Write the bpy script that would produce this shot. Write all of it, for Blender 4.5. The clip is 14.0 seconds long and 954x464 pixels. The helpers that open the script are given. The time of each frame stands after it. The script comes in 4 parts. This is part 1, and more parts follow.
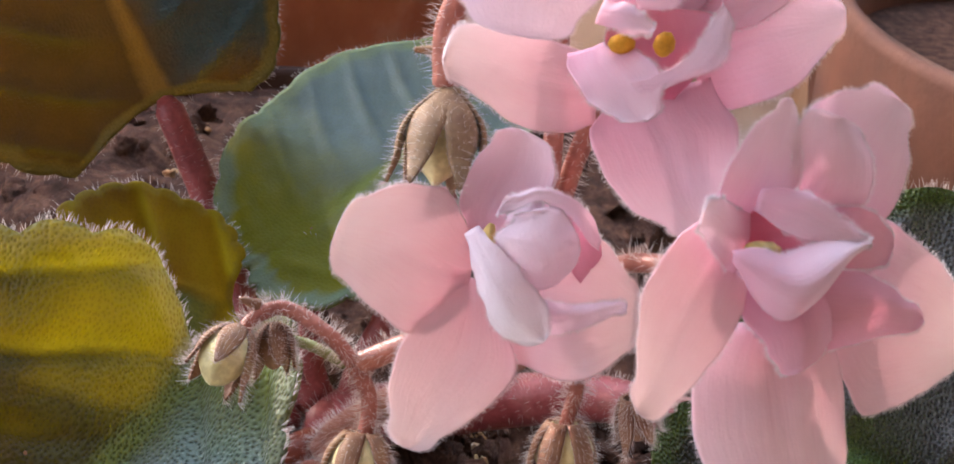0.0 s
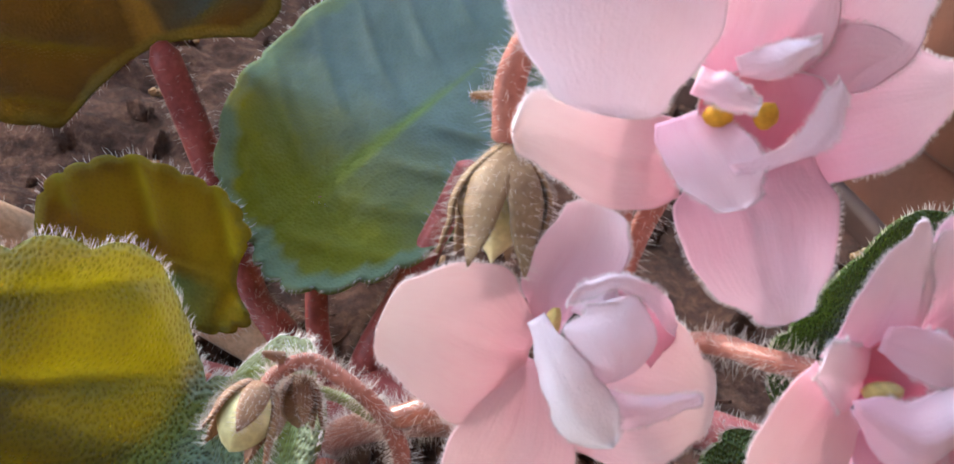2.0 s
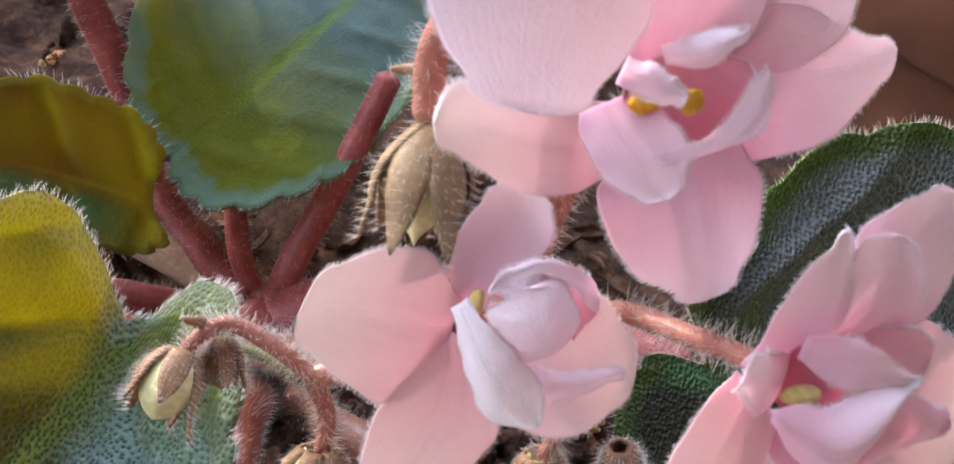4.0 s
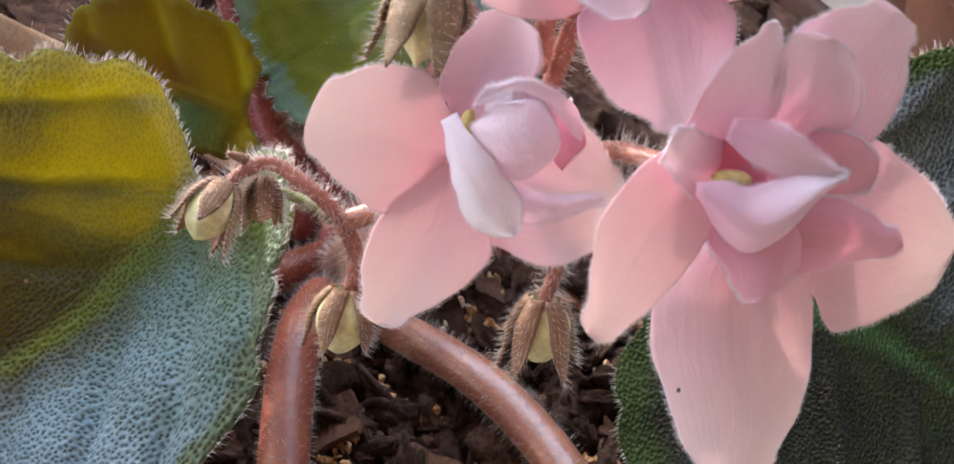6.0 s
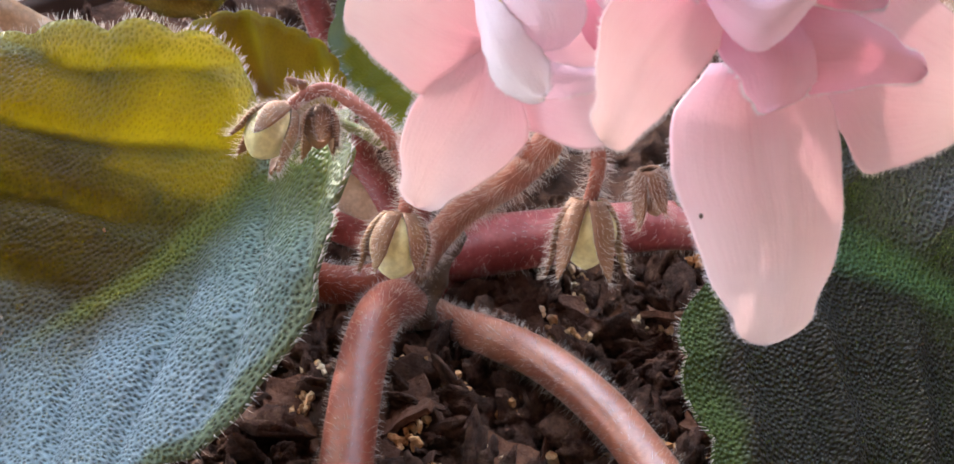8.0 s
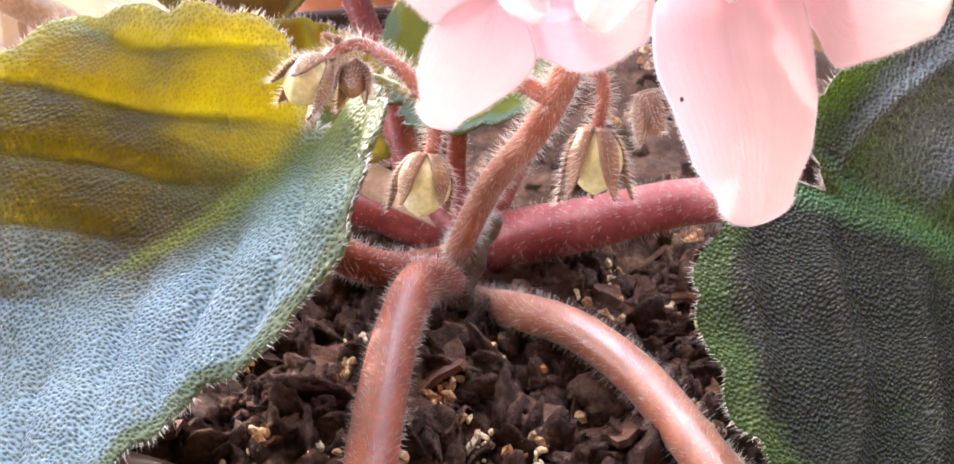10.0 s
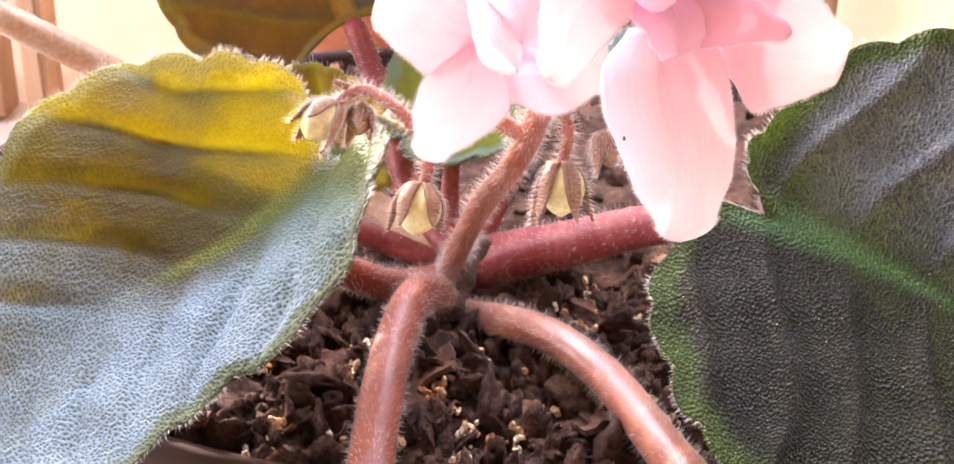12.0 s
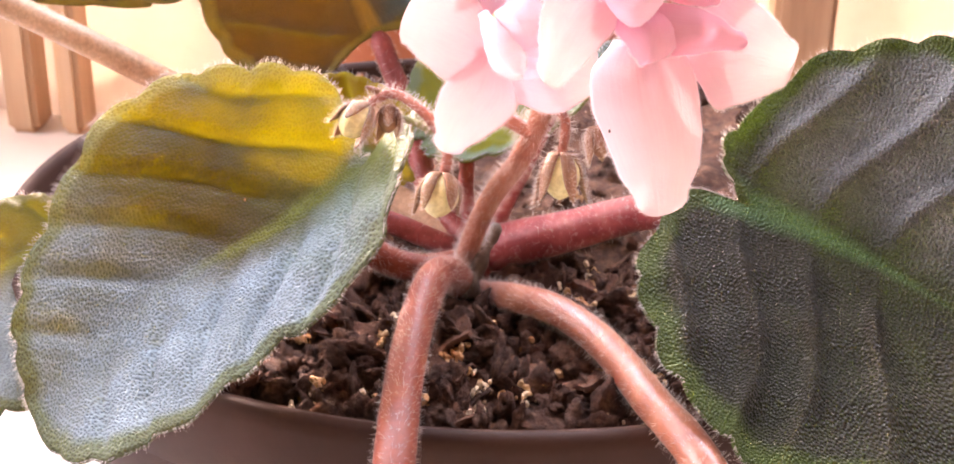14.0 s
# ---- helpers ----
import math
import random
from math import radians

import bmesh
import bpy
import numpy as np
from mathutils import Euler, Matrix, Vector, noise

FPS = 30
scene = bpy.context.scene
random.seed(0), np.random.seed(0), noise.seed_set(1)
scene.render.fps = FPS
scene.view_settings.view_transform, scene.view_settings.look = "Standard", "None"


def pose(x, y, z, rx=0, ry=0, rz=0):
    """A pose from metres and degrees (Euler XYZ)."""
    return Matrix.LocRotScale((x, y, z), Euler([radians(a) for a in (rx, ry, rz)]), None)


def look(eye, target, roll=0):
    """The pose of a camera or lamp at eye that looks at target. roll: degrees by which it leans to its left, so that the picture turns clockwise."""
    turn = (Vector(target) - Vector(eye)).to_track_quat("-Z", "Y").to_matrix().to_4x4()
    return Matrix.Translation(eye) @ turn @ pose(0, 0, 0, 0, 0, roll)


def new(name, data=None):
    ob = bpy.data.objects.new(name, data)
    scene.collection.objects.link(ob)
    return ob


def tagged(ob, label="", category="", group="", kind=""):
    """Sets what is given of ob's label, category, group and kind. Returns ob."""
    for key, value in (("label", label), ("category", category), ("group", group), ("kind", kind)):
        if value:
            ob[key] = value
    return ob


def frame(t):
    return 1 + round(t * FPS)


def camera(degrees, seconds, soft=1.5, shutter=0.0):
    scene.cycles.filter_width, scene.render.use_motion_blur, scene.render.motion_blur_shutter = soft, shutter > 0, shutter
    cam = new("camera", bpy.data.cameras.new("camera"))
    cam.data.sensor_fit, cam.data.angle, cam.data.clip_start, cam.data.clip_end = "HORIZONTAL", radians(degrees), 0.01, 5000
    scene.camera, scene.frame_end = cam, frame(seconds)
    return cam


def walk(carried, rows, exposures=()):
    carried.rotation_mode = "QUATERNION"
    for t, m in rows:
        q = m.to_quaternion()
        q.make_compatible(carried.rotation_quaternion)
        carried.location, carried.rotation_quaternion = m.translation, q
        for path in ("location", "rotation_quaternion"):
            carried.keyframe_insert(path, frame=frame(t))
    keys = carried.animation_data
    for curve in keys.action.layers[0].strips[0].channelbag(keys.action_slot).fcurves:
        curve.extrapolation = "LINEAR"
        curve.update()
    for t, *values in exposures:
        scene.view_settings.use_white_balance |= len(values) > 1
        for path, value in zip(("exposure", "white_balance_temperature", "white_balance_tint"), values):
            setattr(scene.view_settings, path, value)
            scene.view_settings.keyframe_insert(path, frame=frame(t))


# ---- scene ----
cam = camera(39.93, 14.0)
PATH = [
    (0, pose(-0.02357, -0.12747, 0.10229, 62.657, -7.186, -10.445)),
    (0.5, pose(-0.02785, -0.12114, 0.10403, 62.462, -7.484, -9.175)),
    (1, pose(-0.02821, -0.11382, 0.10387, 61.118, -8.032, -9.614)),
    (1.5, pose(-0.02735, -0.10846, 0.10739, 58.015, -8.984, -10.408)),
    (2, pose(-0.02786, -0.10669, 0.11029, 55.377, -9.337, -10.888)),
    (2.2, pose(-0.02649, -0.10593, 0.11008, 54.192, -9.369, -10.886)),
    (4.3, pose(-0.02764, -0.09828, 0.12024, 47.681, -11.143, -14.093)),
    (4.5, pose(-0.02653, -0.10053, 0.12113, 47.564, -10.809, -13.285)),
    (5, pose(-0.02297, -0.10585, 0.12054, 47.645, -10.195, -11.404)),
    (5.5, pose(-0.01969, -0.11164, 0.11858, 48.057, -9.014, -8.255)),
    (6, pose(-0.01570, -0.12004, 0.11261, 49.961, -7.792, -5.717)),
    (6.5, pose(-0.01550, -0.12655, 0.10798, 52.479, -6.673, -3.865)),
    (7, pose(-0.01436, -0.13238, 0.10390, 55.528, -5.684, -2.779)),
    (7.2, pose(-0.01280, -0.13333, 0.10068, 56.555, -5.380, -1.933)),
    (9.3, pose(0.00150, -0.14543, 0.08566, 63.356, -1.408, 0.951)),
    (9.5, pose(0.00131, -0.14628, 0.08424, 64.030, -1.439, 1.448)),
    (10, pose(0.00142, -0.15385, 0.08065, 64.921, -1.452, 2.646)),
    (10.5, pose(0.00494, -0.16096, 0.08265, 65.621, -1.018, 2.596)),
    (11, pose(0.00107, -0.16696, 0.08551, 65.950, -1.676, 3.028)),
    (11.5, pose(0.00148, -0.17100, 0.08708, 66.258, -1.559, 2.927)),
    (12, pose(0.00436, -0.17556, 0.08909, 66.267, -1.487, 2.906)),
    (12.5, pose(0.00426, -0.18231, 0.08962, 66.405, -1.300, 3.011)),
    (13, pose(0.00528, -0.18850, 0.09199, 66.552, -1.217, 3.231)),
    (13.5, pose(0.00772, -0.19474, 0.09363, 66.650, -0.979, 3.448)),
    (14, pose(0.00589, -0.20101, 0.09602, 66.762, -0.978, 3.419)),
]
walk(cam, PATH, [(0.0, 0.10, 6450, 24), (2.2, 0.20, 6000, 13), (4.3, 0.17, 6100, 13), (7.2, 0.30, 6350, 17), (9.3, 1.10, 6250, 18), (11.0, 1.51, 6900, 27), (12.0, 1.46, 6850, 31), (14.0, 1.41, 7450, 36)])

import itertools

cam.data.dof.use_dof = True
cam.data.dof.focus_distance = 0.132
cam.data.dof.aperture_fstop = 115.0


# ---- world, sun and window light ----
world = bpy.data.worlds.new("sky")
scene.world = world
world.use_nodes = True
wn = world.node_tree.nodes
sky = wn.new("ShaderNodeTexSky")
sky.sky_type = "NISHITA"
sky.sun_disc = False
SUN_ELEV, SUN_AZ = 19.0, -38.0          # degrees; azimuth from +y towards +x
sky.sun_elevation = radians(SUN_ELEV)
sky.sun_rotation = radians(SUN_AZ)
world.node_tree.links.new(sky.outputs["Color"], wn["Background"].inputs["Color"])
wn["Background"].inputs["Strength"].default_value = 0.06
sun_data = bpy.data.lights.new("sun", "SUN")
sun_data.energy, sun_data.angle, sun_data.color = 5.0, radians(0.6), (1.0, 0.93, 0.82)
sun = new("sun", sun_data)
sd = Vector((math.sin(radians(SUN_AZ)) * math.cos(radians(SUN_ELEV)), math.cos(radians(SUN_AZ)) * math.cos(radians(SUN_ELEV)), math.sin(radians(SUN_ELEV))))
sun.matrix_world = look(sd * 5, (0, 0, 0))
window_data = bpy.data.lights.new("window_light", "AREA")
window_data.shape, window_data.size, window_data.size_y = "RECTANGLE", 1.9, 0.55
window_data.energy, window_data.color = 23.5, (0.58, 0.79, 1.0)
window_light = new("window_light", window_data)
window_light.matrix_world = look((0, 0.56, 1.01), (0, -1.0, 0.40))
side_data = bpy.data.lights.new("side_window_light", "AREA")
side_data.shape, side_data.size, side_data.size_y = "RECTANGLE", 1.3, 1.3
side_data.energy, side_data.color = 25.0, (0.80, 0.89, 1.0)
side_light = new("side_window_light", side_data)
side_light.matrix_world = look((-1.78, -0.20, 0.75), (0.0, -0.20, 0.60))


# ---- materials ----
class Mat:
    """A node material with short helpers."""

    def __init__(self, name):
        self.m = bpy.data.materials.new(name)
        self.m.use_nodes = True
        self.t = self.m.node_tree
        self.p = self.t.nodes["Principled BSDF"]
        self.out = self.t.nodes["Material Output"]

    def n(self, kind, **props):
        node = self.t.nodes.new(kind)
        for key, value in props.items():
            if key in ("scale", "detail", "roughness", "distortion", "randomness"):
                node.inputs[{"scale": "Scale", "detail": "Detail", "roughness": "Roughness", "distortion": "Distortion", "randomness": "Randomness"}[key]].default_value = value
        return node

    def link(self, a, b):
        self.t.links.new(a, b)
        return self

    def coord(self, which="Object"):
        return self.t.nodes.new("ShaderNodeTexCoord").outputs[which]

    def noise(self, scale, detail=4, roughness=0.55, co=None):
        k = self.n("ShaderNodeTexNoise", scale=scale, detail=detail, roughness=roughness)
        self.link(co or self.coord(), k.inputs["Vector"])
        return k.outputs["Fac"]

    def voronoi(self, scale, out="Distance", co=None, flat=False):
        k = self.n("ShaderNodeTexVoronoi", scale=scale)
        if flat:
            k.inputs["Randomness"].default_value = 0.75
            k.voronoi_dimensions = "2D"
        self.link(co or self.coord(), k.inputs["Vector"])
        return k.outputs[out]

    def ramp(self, fac, *stops):
        k = self.t.nodes.new("ShaderNodeValToRGB")
        r = k.color_ramp
        while len(r.elements) < len(stops):
            r.elements.new(0.5)
        for e, (pos, col) in zip(r.elements, stops):
            e.position, e.color = pos, (*col, 1) if len(col) == 3 else col
        self.link(fac, k.inputs["Fac"])
        return k.outputs["Color"]

    def mix(self, fac, a, b, mode="MIX"):
        k = self.t.nodes.new("ShaderNodeMix")
        k.data_type, k.blend_type = "RGBA", mode
        for slot, v in ((k.inputs[0], fac), (k.inputs[6], a), (k.inputs[7], b)):
            if isinstance(v, (int, float)):
                slot.default_value = v
            elif isinstance(v, tuple):
                slot.default_value = (*v, 1)
            else:
                self.link(v, slot)
        return k.outputs[2]

    def math(self, op, a, b=0.0):
        k = self.t.nodes.new("ShaderNodeMath")
        k.operation = op
        for slot, v in ((k.inputs[0], a), (k.inputs[1], b)):
            if isinstance(v, (int, float)):
                slot.default_value = v
            else:
                self.link(v, slot)
        return k.outputs[0]

    def bump(self, height, strength=0.4, distance=0.0005, under=None):
        k = self.t.nodes.new("ShaderNodeBump")
        k.inputs["Strength"].default_value, k.inputs["Distance"].default_value = strength, distance
        self.link(height, k.inputs["Height"])
        if under:
            self.link(under, k.inputs["Normal"])
        return k.outputs["Normal"]

    def base(self, colour):
        if isinstance(colour, tuple):
            self.p.inputs["Base Color"].default_value = (*colour, 1)
        else:
            self.link(colour, self.p.inputs["Base Color"])
        return self

    def set(self, **v):
        names = {"rough": "Roughness", "metal": "Metallic", "sheen": "Sheen Weight", "sheen_rough": "Sheen Roughness", "spec": "Specular IOR Level", "coat": "Coat Weight"}
        for key, value in v.items():
            self.p.inputs[names[key]].default_value = value
        return self

    def normal(self, nrm):
        self.link(nrm, self.p.inputs["Normal"])
        return self

    def translucent(self, fac, colour, nrm=None):
        """Lets light through a thin leaf or petal."""
        k, mix = self.t.nodes.new("ShaderNodeBsdfTranslucent"), self.t.nodes.new("ShaderNodeMixShader")
        if isinstance(colour, tuple):
            k.inputs["Color"].default_value = (*colour, 1)
        else:
            self.link(colour, k.inputs["Color"])
        if nrm:
            self.link(nrm, k.inputs["Normal"])
        mix.inputs[0].default_value = fac
        self.link(self.p.outputs[0], mix.inputs[1]).link(k.outputs[0], mix.inputs[2]).link(mix.outputs[0], self.out.inputs[0])
        return self


def split_uv(m):
    uv = m.t.nodes.new("ShaderNodeUVMap")
    uv.uv_map = "UVMap"
    sep = m.t.nodes.new("ShaderNodeSeparateXYZ")
    m.link(uv.outputs[0], sep.inputs[0])
    return sep.outputs[0], sep.outputs[1]


def petal_material(name, tip, base, through_col, gloss=0.5, sparkle=0.0, fac=0.5):
    """Petal: deeper pink towards the throat, faint streaks along it, fine glistening cells."""
    m = Mat(name)
    u, v = split_uv(m)
    comb = m.t.nodes.new("ShaderNodeCombineXYZ")
    m.link(m.math("MULTIPLY", u, 3.0), comb.inputs[0]).link(m.math("MULTIPLY", v, 22.0), comb.inputs[1])
    streak = m.noise(1.0, 3, 0.5, comb.outputs[0])
    fade = m.math("ADD", u, m.math("MULTIPLY", m.math("SUBTRACT", streak, 0.5), 0.35))
    col = m.ramp(fade, (0.0, base), (0.55, tuple(0.36 * b + 0.64 * t for b, t in zip(base, tip))), (0.95, tip))
    patch = m.noise(260, 3)
    col = m.mix(0.12, col, m.ramp(patch, (0.3, (0.75, 0.5, 0.55)), (0.7, (1, 0.95, 0.95))), "MULTIPLY")
    fine = m.t.nodes.new("ShaderNodeCombineXYZ")
    m.link(m.math("MULTIPLY", u, 5.0), fine.inputs[0]).link(m.math("MULTIPLY", v, 75.0), fine.inputs[1])
    thread = m.noise(1.0, 4, 0.6, fine.outputs[0])
    col = m.mix(0.08, col, m.ramp(thread, (0.36, (0.88, 0.66, 0.72)), (0.56, (1, 1, 1))), "MULTIPLY")
    m.base(col).set(rough=gloss, sheen=0.25, sheen_rough=0.4, spec=0.35)
    cells = m.voronoi(3600)
    nrm = m.bump(cells, 0.3 + sparkle, 0.00005, m.bump(streak, 0.16, 0.0006, m.bump(thread, 0.05, 0.0003, m.bump(m.noise(300, 4), 0.16, 0.0005))))
    m.normal(nrm)
    m.translucent(fac, m.mix(0.7, col, through_col, "MULTIPLY"))
    return m.m


PINK = petal_material("pink_petal", (0.95, 0.82, 0.86), (0.91, 0.57, 0.68), (1.0, 0.95, 0.95), fac=0.38)
PEACH = petal_material("peach_pink_petal", (0.96, 0.85, 0.835), (0.93, 0.64, 0.70), (1.0, 0.96, 0.95), fac=0.38)
# Paler than the pink: reflected sky is put into this colour.
PALE = petal_material("pale_pink_petal", (0.96, 0.86, 0.91), (0.94, 0.74, 0.81), (1.0, 0.96, 0.98), 0.38, 0.5, fac=0.38)
# Whiter copy of the petal colour for the petal that catches window light.
LIT_PALE = petal_material("lit_pale_petal", (0.98, 0.95, 0.955), (0.95, 0.84, 0.89), (1.0, 0.98, 0.98), 0.38, 0.5, fac=0.30)
THROAT = petal_material("deep_pink_petal", (0.92, 0.50, 0.60), (0.84, 0.28, 0.40), (1.0, 0.93, 0.95), fac=0.38)
ROSE = petal_material("rose_pink_petal", (0.92, 0.61, 0.70), (0.86, 0.40, 0.52), (1.0, 0.93, 0.95), fac=0.38)
MAUVE = petal_material("mauve_pink_petal", (0.94, 0.68, 0.77), (0.88, 0.42, 0.55), (1.0, 0.93, 0.95), fac=0.38)


def leaf_material(name, dark, light, rim, vein, through_col, fac, fuzz, relief=0.9, dots=0.8, gloss=0.4, dot=(0.16, 0.16, 0.21), sheen_or_tint=None, side=1, base_tint=None, spread=0.20, border=0.955):
    """Fleshy leaf: pebbled skin with tiny pores, lighter veins near the stalk, green rim, silvery down. One half takes
    its own tint or a painted window sheen; the base takes a tint or painted shine-through.
    """
    m = Mat(name)
    u, v = split_uv(m)
    av = m.math("ABSOLUTE", v)
    big = m.noise(120, 4)
    col = m.ramp(big, (0.3, dark), (0.7, light))
    near = m.math("SUBTRACT", m.math("SUBTRACT", 1.0, m.math("MULTIPLY", av, 9.0)), m.math("MULTIPLY", u, 1.1))
    col = m.mix(m.ramp(m.math("ADD", near, m.math("MULTIPLY", m.noise(380, 3), 0.3)), (0.25, (0, 0, 0)), (0.75, (1, 1, 1))), col, vein)
    edge = m.t.nodes.new("ShaderNodeUVMap")
    edge.uv_map = "Rim"
    rho = m.t.nodes.new("ShaderNodeSeparateXYZ")
    m.link(edge.outputs[0], rho.inputs[0])
    # Paints one half with window sheen, or with that half's own colour.
    if sheen_or_tint:
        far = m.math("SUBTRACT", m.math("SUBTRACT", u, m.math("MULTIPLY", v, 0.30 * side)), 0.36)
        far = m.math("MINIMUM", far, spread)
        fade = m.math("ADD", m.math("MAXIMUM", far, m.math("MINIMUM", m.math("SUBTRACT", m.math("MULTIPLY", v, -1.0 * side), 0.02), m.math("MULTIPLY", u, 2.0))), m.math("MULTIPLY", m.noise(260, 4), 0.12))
        half_mask = m.ramp(fade, (0.06, (0, 0, 0)), (0.30, (1, 1, 1)))
        col = m.mix(half_mask, col, m.ramp(big, (0.3, tuple(0.62 * q for q in sheen_or_tint)), (0.7, sheen_or_tint)))
    # Colour near the stalk: own green, or sunlight shining through, painted in.
    if base_tint:
        base_fade = m.math("ADD", u, m.math("MULTIPLY", m.noise(200, 3), 0.25))
        col = m.mix(m.ramp(base_fade, (0.10, (1, 1, 1)), (0.46, (0, 0, 0))), col, base_tint)
    col = m.mix(m.ramp(m.math("ADD", rho.outputs[0], m.math("MULTIPLY", big, 0.12)), (border, (0, 0, 0)), (1.08, (1, 1, 1))), col, rim)
    uvc = m.t.nodes.new("ShaderNodeUVMap")
    uvc.uv_map = "Cells"
    cell = m.voronoi(19.0, co=uvc.outputs[0], flat=True)
    pore = m.ramp(cell, (0.0, (0, 0, 0)), (0.13, (0, 0, 0)), (0.40, (1, 1, 1)))
    col = m.mix(dots, col, m.mix(pore, dot, (1, 1, 1)), "MULTIPLY")
    m.base(col).set(rough=0.46, sheen=fuzz, sheen_rough=0.3, spec=gloss)
    m.p.inputs["Sheen Tint"].default_value = (0.84, 0.92, 1.0, 1)
    nrm = m.bump(m.ramp(cell, (0.0, (0, 0, 0)), (0.30, (0.8, 0.8, 0.8)), (0.75, (1, 1, 1))), relief, 0.0008, m.bump(m.noise(420, 3), 0.35, 0.0008))
    m.normal(nrm)
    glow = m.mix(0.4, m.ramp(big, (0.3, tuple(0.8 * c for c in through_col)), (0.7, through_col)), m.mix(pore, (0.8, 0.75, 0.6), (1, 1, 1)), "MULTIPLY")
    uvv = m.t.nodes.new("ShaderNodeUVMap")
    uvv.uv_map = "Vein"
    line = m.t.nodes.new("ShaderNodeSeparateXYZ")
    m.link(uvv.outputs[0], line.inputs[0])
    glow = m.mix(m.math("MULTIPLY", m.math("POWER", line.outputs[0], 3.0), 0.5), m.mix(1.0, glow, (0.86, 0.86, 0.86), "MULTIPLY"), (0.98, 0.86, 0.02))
    # Shade put into the glow: that half lets less light through.
    if sheen_or_tint:
        glow = m.mix(half_mask, glow, tuple(0.25 * c for c in through_col))
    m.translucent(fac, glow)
    return m.m


# Sheen of window light painted on the lower half and the outer end.
LEAF_SILVER = leaf_material("silver_green_leaf", (0.030, 0.024, 0.008), (0.055, 0.044, 0.014), (0.12, 0.15, 0.09), (0.12, 0.14, 0.02), (0.86, 0.66, 0.001), 0.22, 0.05, 0.65, 0.52, 0.12, sheen_or_tint=(0.25, 0.33, 0.36), base_tint=(0.05, 0.09, 0.02))
# Grey window sheen painted on the upper half; pale dots paint glints on pebbles.
LEAF_DARK = leaf_material("dark_green_leaf", (0.016, 0.012, 0.008), (0.030, 0.023, 0.015), (0.050, 0.070, 0.014), (0.062, 0.125, 0.048), (0.30, 0.62, 0.02), 0.06, 0.03, 1.2, 0.45, 0.15, (2.2, 2.2, 2.2), sheen_or_tint=(0.17, 0.172, 0.170), side=-1, border=0.94, spread=-0.2)
# The yellow base is light shining through, put into the colour.
LEAF_BLUE = leaf_material("blue_green_leaf", (0.040, 0.070, 0.070), (0.068, 0.110, 0.112), (0.09, 0.14, 0.09), (0.08, 0.14, 0.04), (0.80, 0.72, 0.01), 0.22, 0.02, 0.2, 0.05, 0.05, base_tint=(0.095, 0.105, 0.006))
LEAF_BRONZE = leaf_material("bronze_leaf", (0.020, 0.014, 0.008), (0.038, 0.025, 0.012), (0.09, 0.09, 0.02), (0.15, 0.10, 0.02), (0.80, 0.36, 0.01), 0.04, 0.1, 0.3, 0.1, 0.22)
LEAF_TWO_TONE = leaf_material("bronze_and_teal_leaf", (0.020, 0.014, 0.008), (0.038, 0.025, 0.012), (0.09, 0.09, 0.02), (0.15, 0.10, 0.02), (0.80, 0.36, 0.01), 0.04, 0.1, 0.3, 0.1, 0.22, sheen_or_tint=(0.018, 0.075, 0.084))
# Base yellow paints sun coming through; the pale green half is its own.
LEAF_YOUNG = leaf_material("young_bronze_leaf", (0.030, 0.016, 0.005), (0.055, 0.030, 0.008), (0.10, 0.11, 0.02), (0.15, 0.14, 0.02), (0.95, 0.62, 0.01), 0.40, 0.02, 0.3, 0.1, 0.12, sheen_or_tint=(0.075, 0.17, 0.055), base_tint=(0.24, 0.21, 0.006), spread=-0.2)
m = Mat("pale_leaf_underside")
m.base(m.ramp(m.noise(200, 3), (0.3, (0.30, 0.26, 0.16)), (0.7, (0.42, 0.38, 0.26)))).set(rough=0.6)
m.translucent(0.85, (1.0, 0.96, 0.80))
UNDERSIDE = m.m


def stalk_material(name, a, b, c, rough=0.42, gloss=0.32, coat=0.0):
    m = Mat(name)
    co = m.coord()
    col = m.ramp(m.noise(220, 4, 0.6, co), (0.3, a), (0.55, b), (0.8, c))
    col = m.mix(0.35, col, m.ramp(m.noise(1600, 2, 0.5, co), (0.4, (0.55, 0.5, 0.5)), (0.6, (1, 1, 1))), "MULTIPLY")
    m.base(col).set(rough=rough, sheen=0.05, spec=gloss, coat=coat)
    m.p.inputs["Coat Roughness"].default_value = 0.32
    m.normal(m.bump(m.noise(1400, 3, 0.6, co), 0.35, 0.0003))
    m.translucent(0.15, col)
    return m.m


STALK_PINK = stalk_material("pink_stalk", (0.20, 0.036, 0.016), (0.29, 0.062, 0.028), (0.37, 0.12, 0.06), 0.40, 0.45, 0.0)
STALK_RED = stalk_material("dark_red_stalk", (0.22, 0.040, 0.036), (0.36, 0.080, 0.070), (0.48, 0.16, 0.13))
STALK_PALE = stalk_material("pale_tan_stalk", (0.60, 0.36, 0.22), (0.70, 0.47, 0.31), (0.78, 0.58, 0.42))
STALK_MAGENTA = stalk_material("pinkish_red_stalk", (0.25, 0.040, 0.042), (0.37, 0.085, 0.08), (0.48, 0.19, 0.16))
STALK_TAN = stalk_material("pale_orange_stalk", (0.36, 0.10, 0.050), (0.48, 0.165, 0.09), (0.58, 0.28, 0.17), 0.34, 0.8, 0.4)
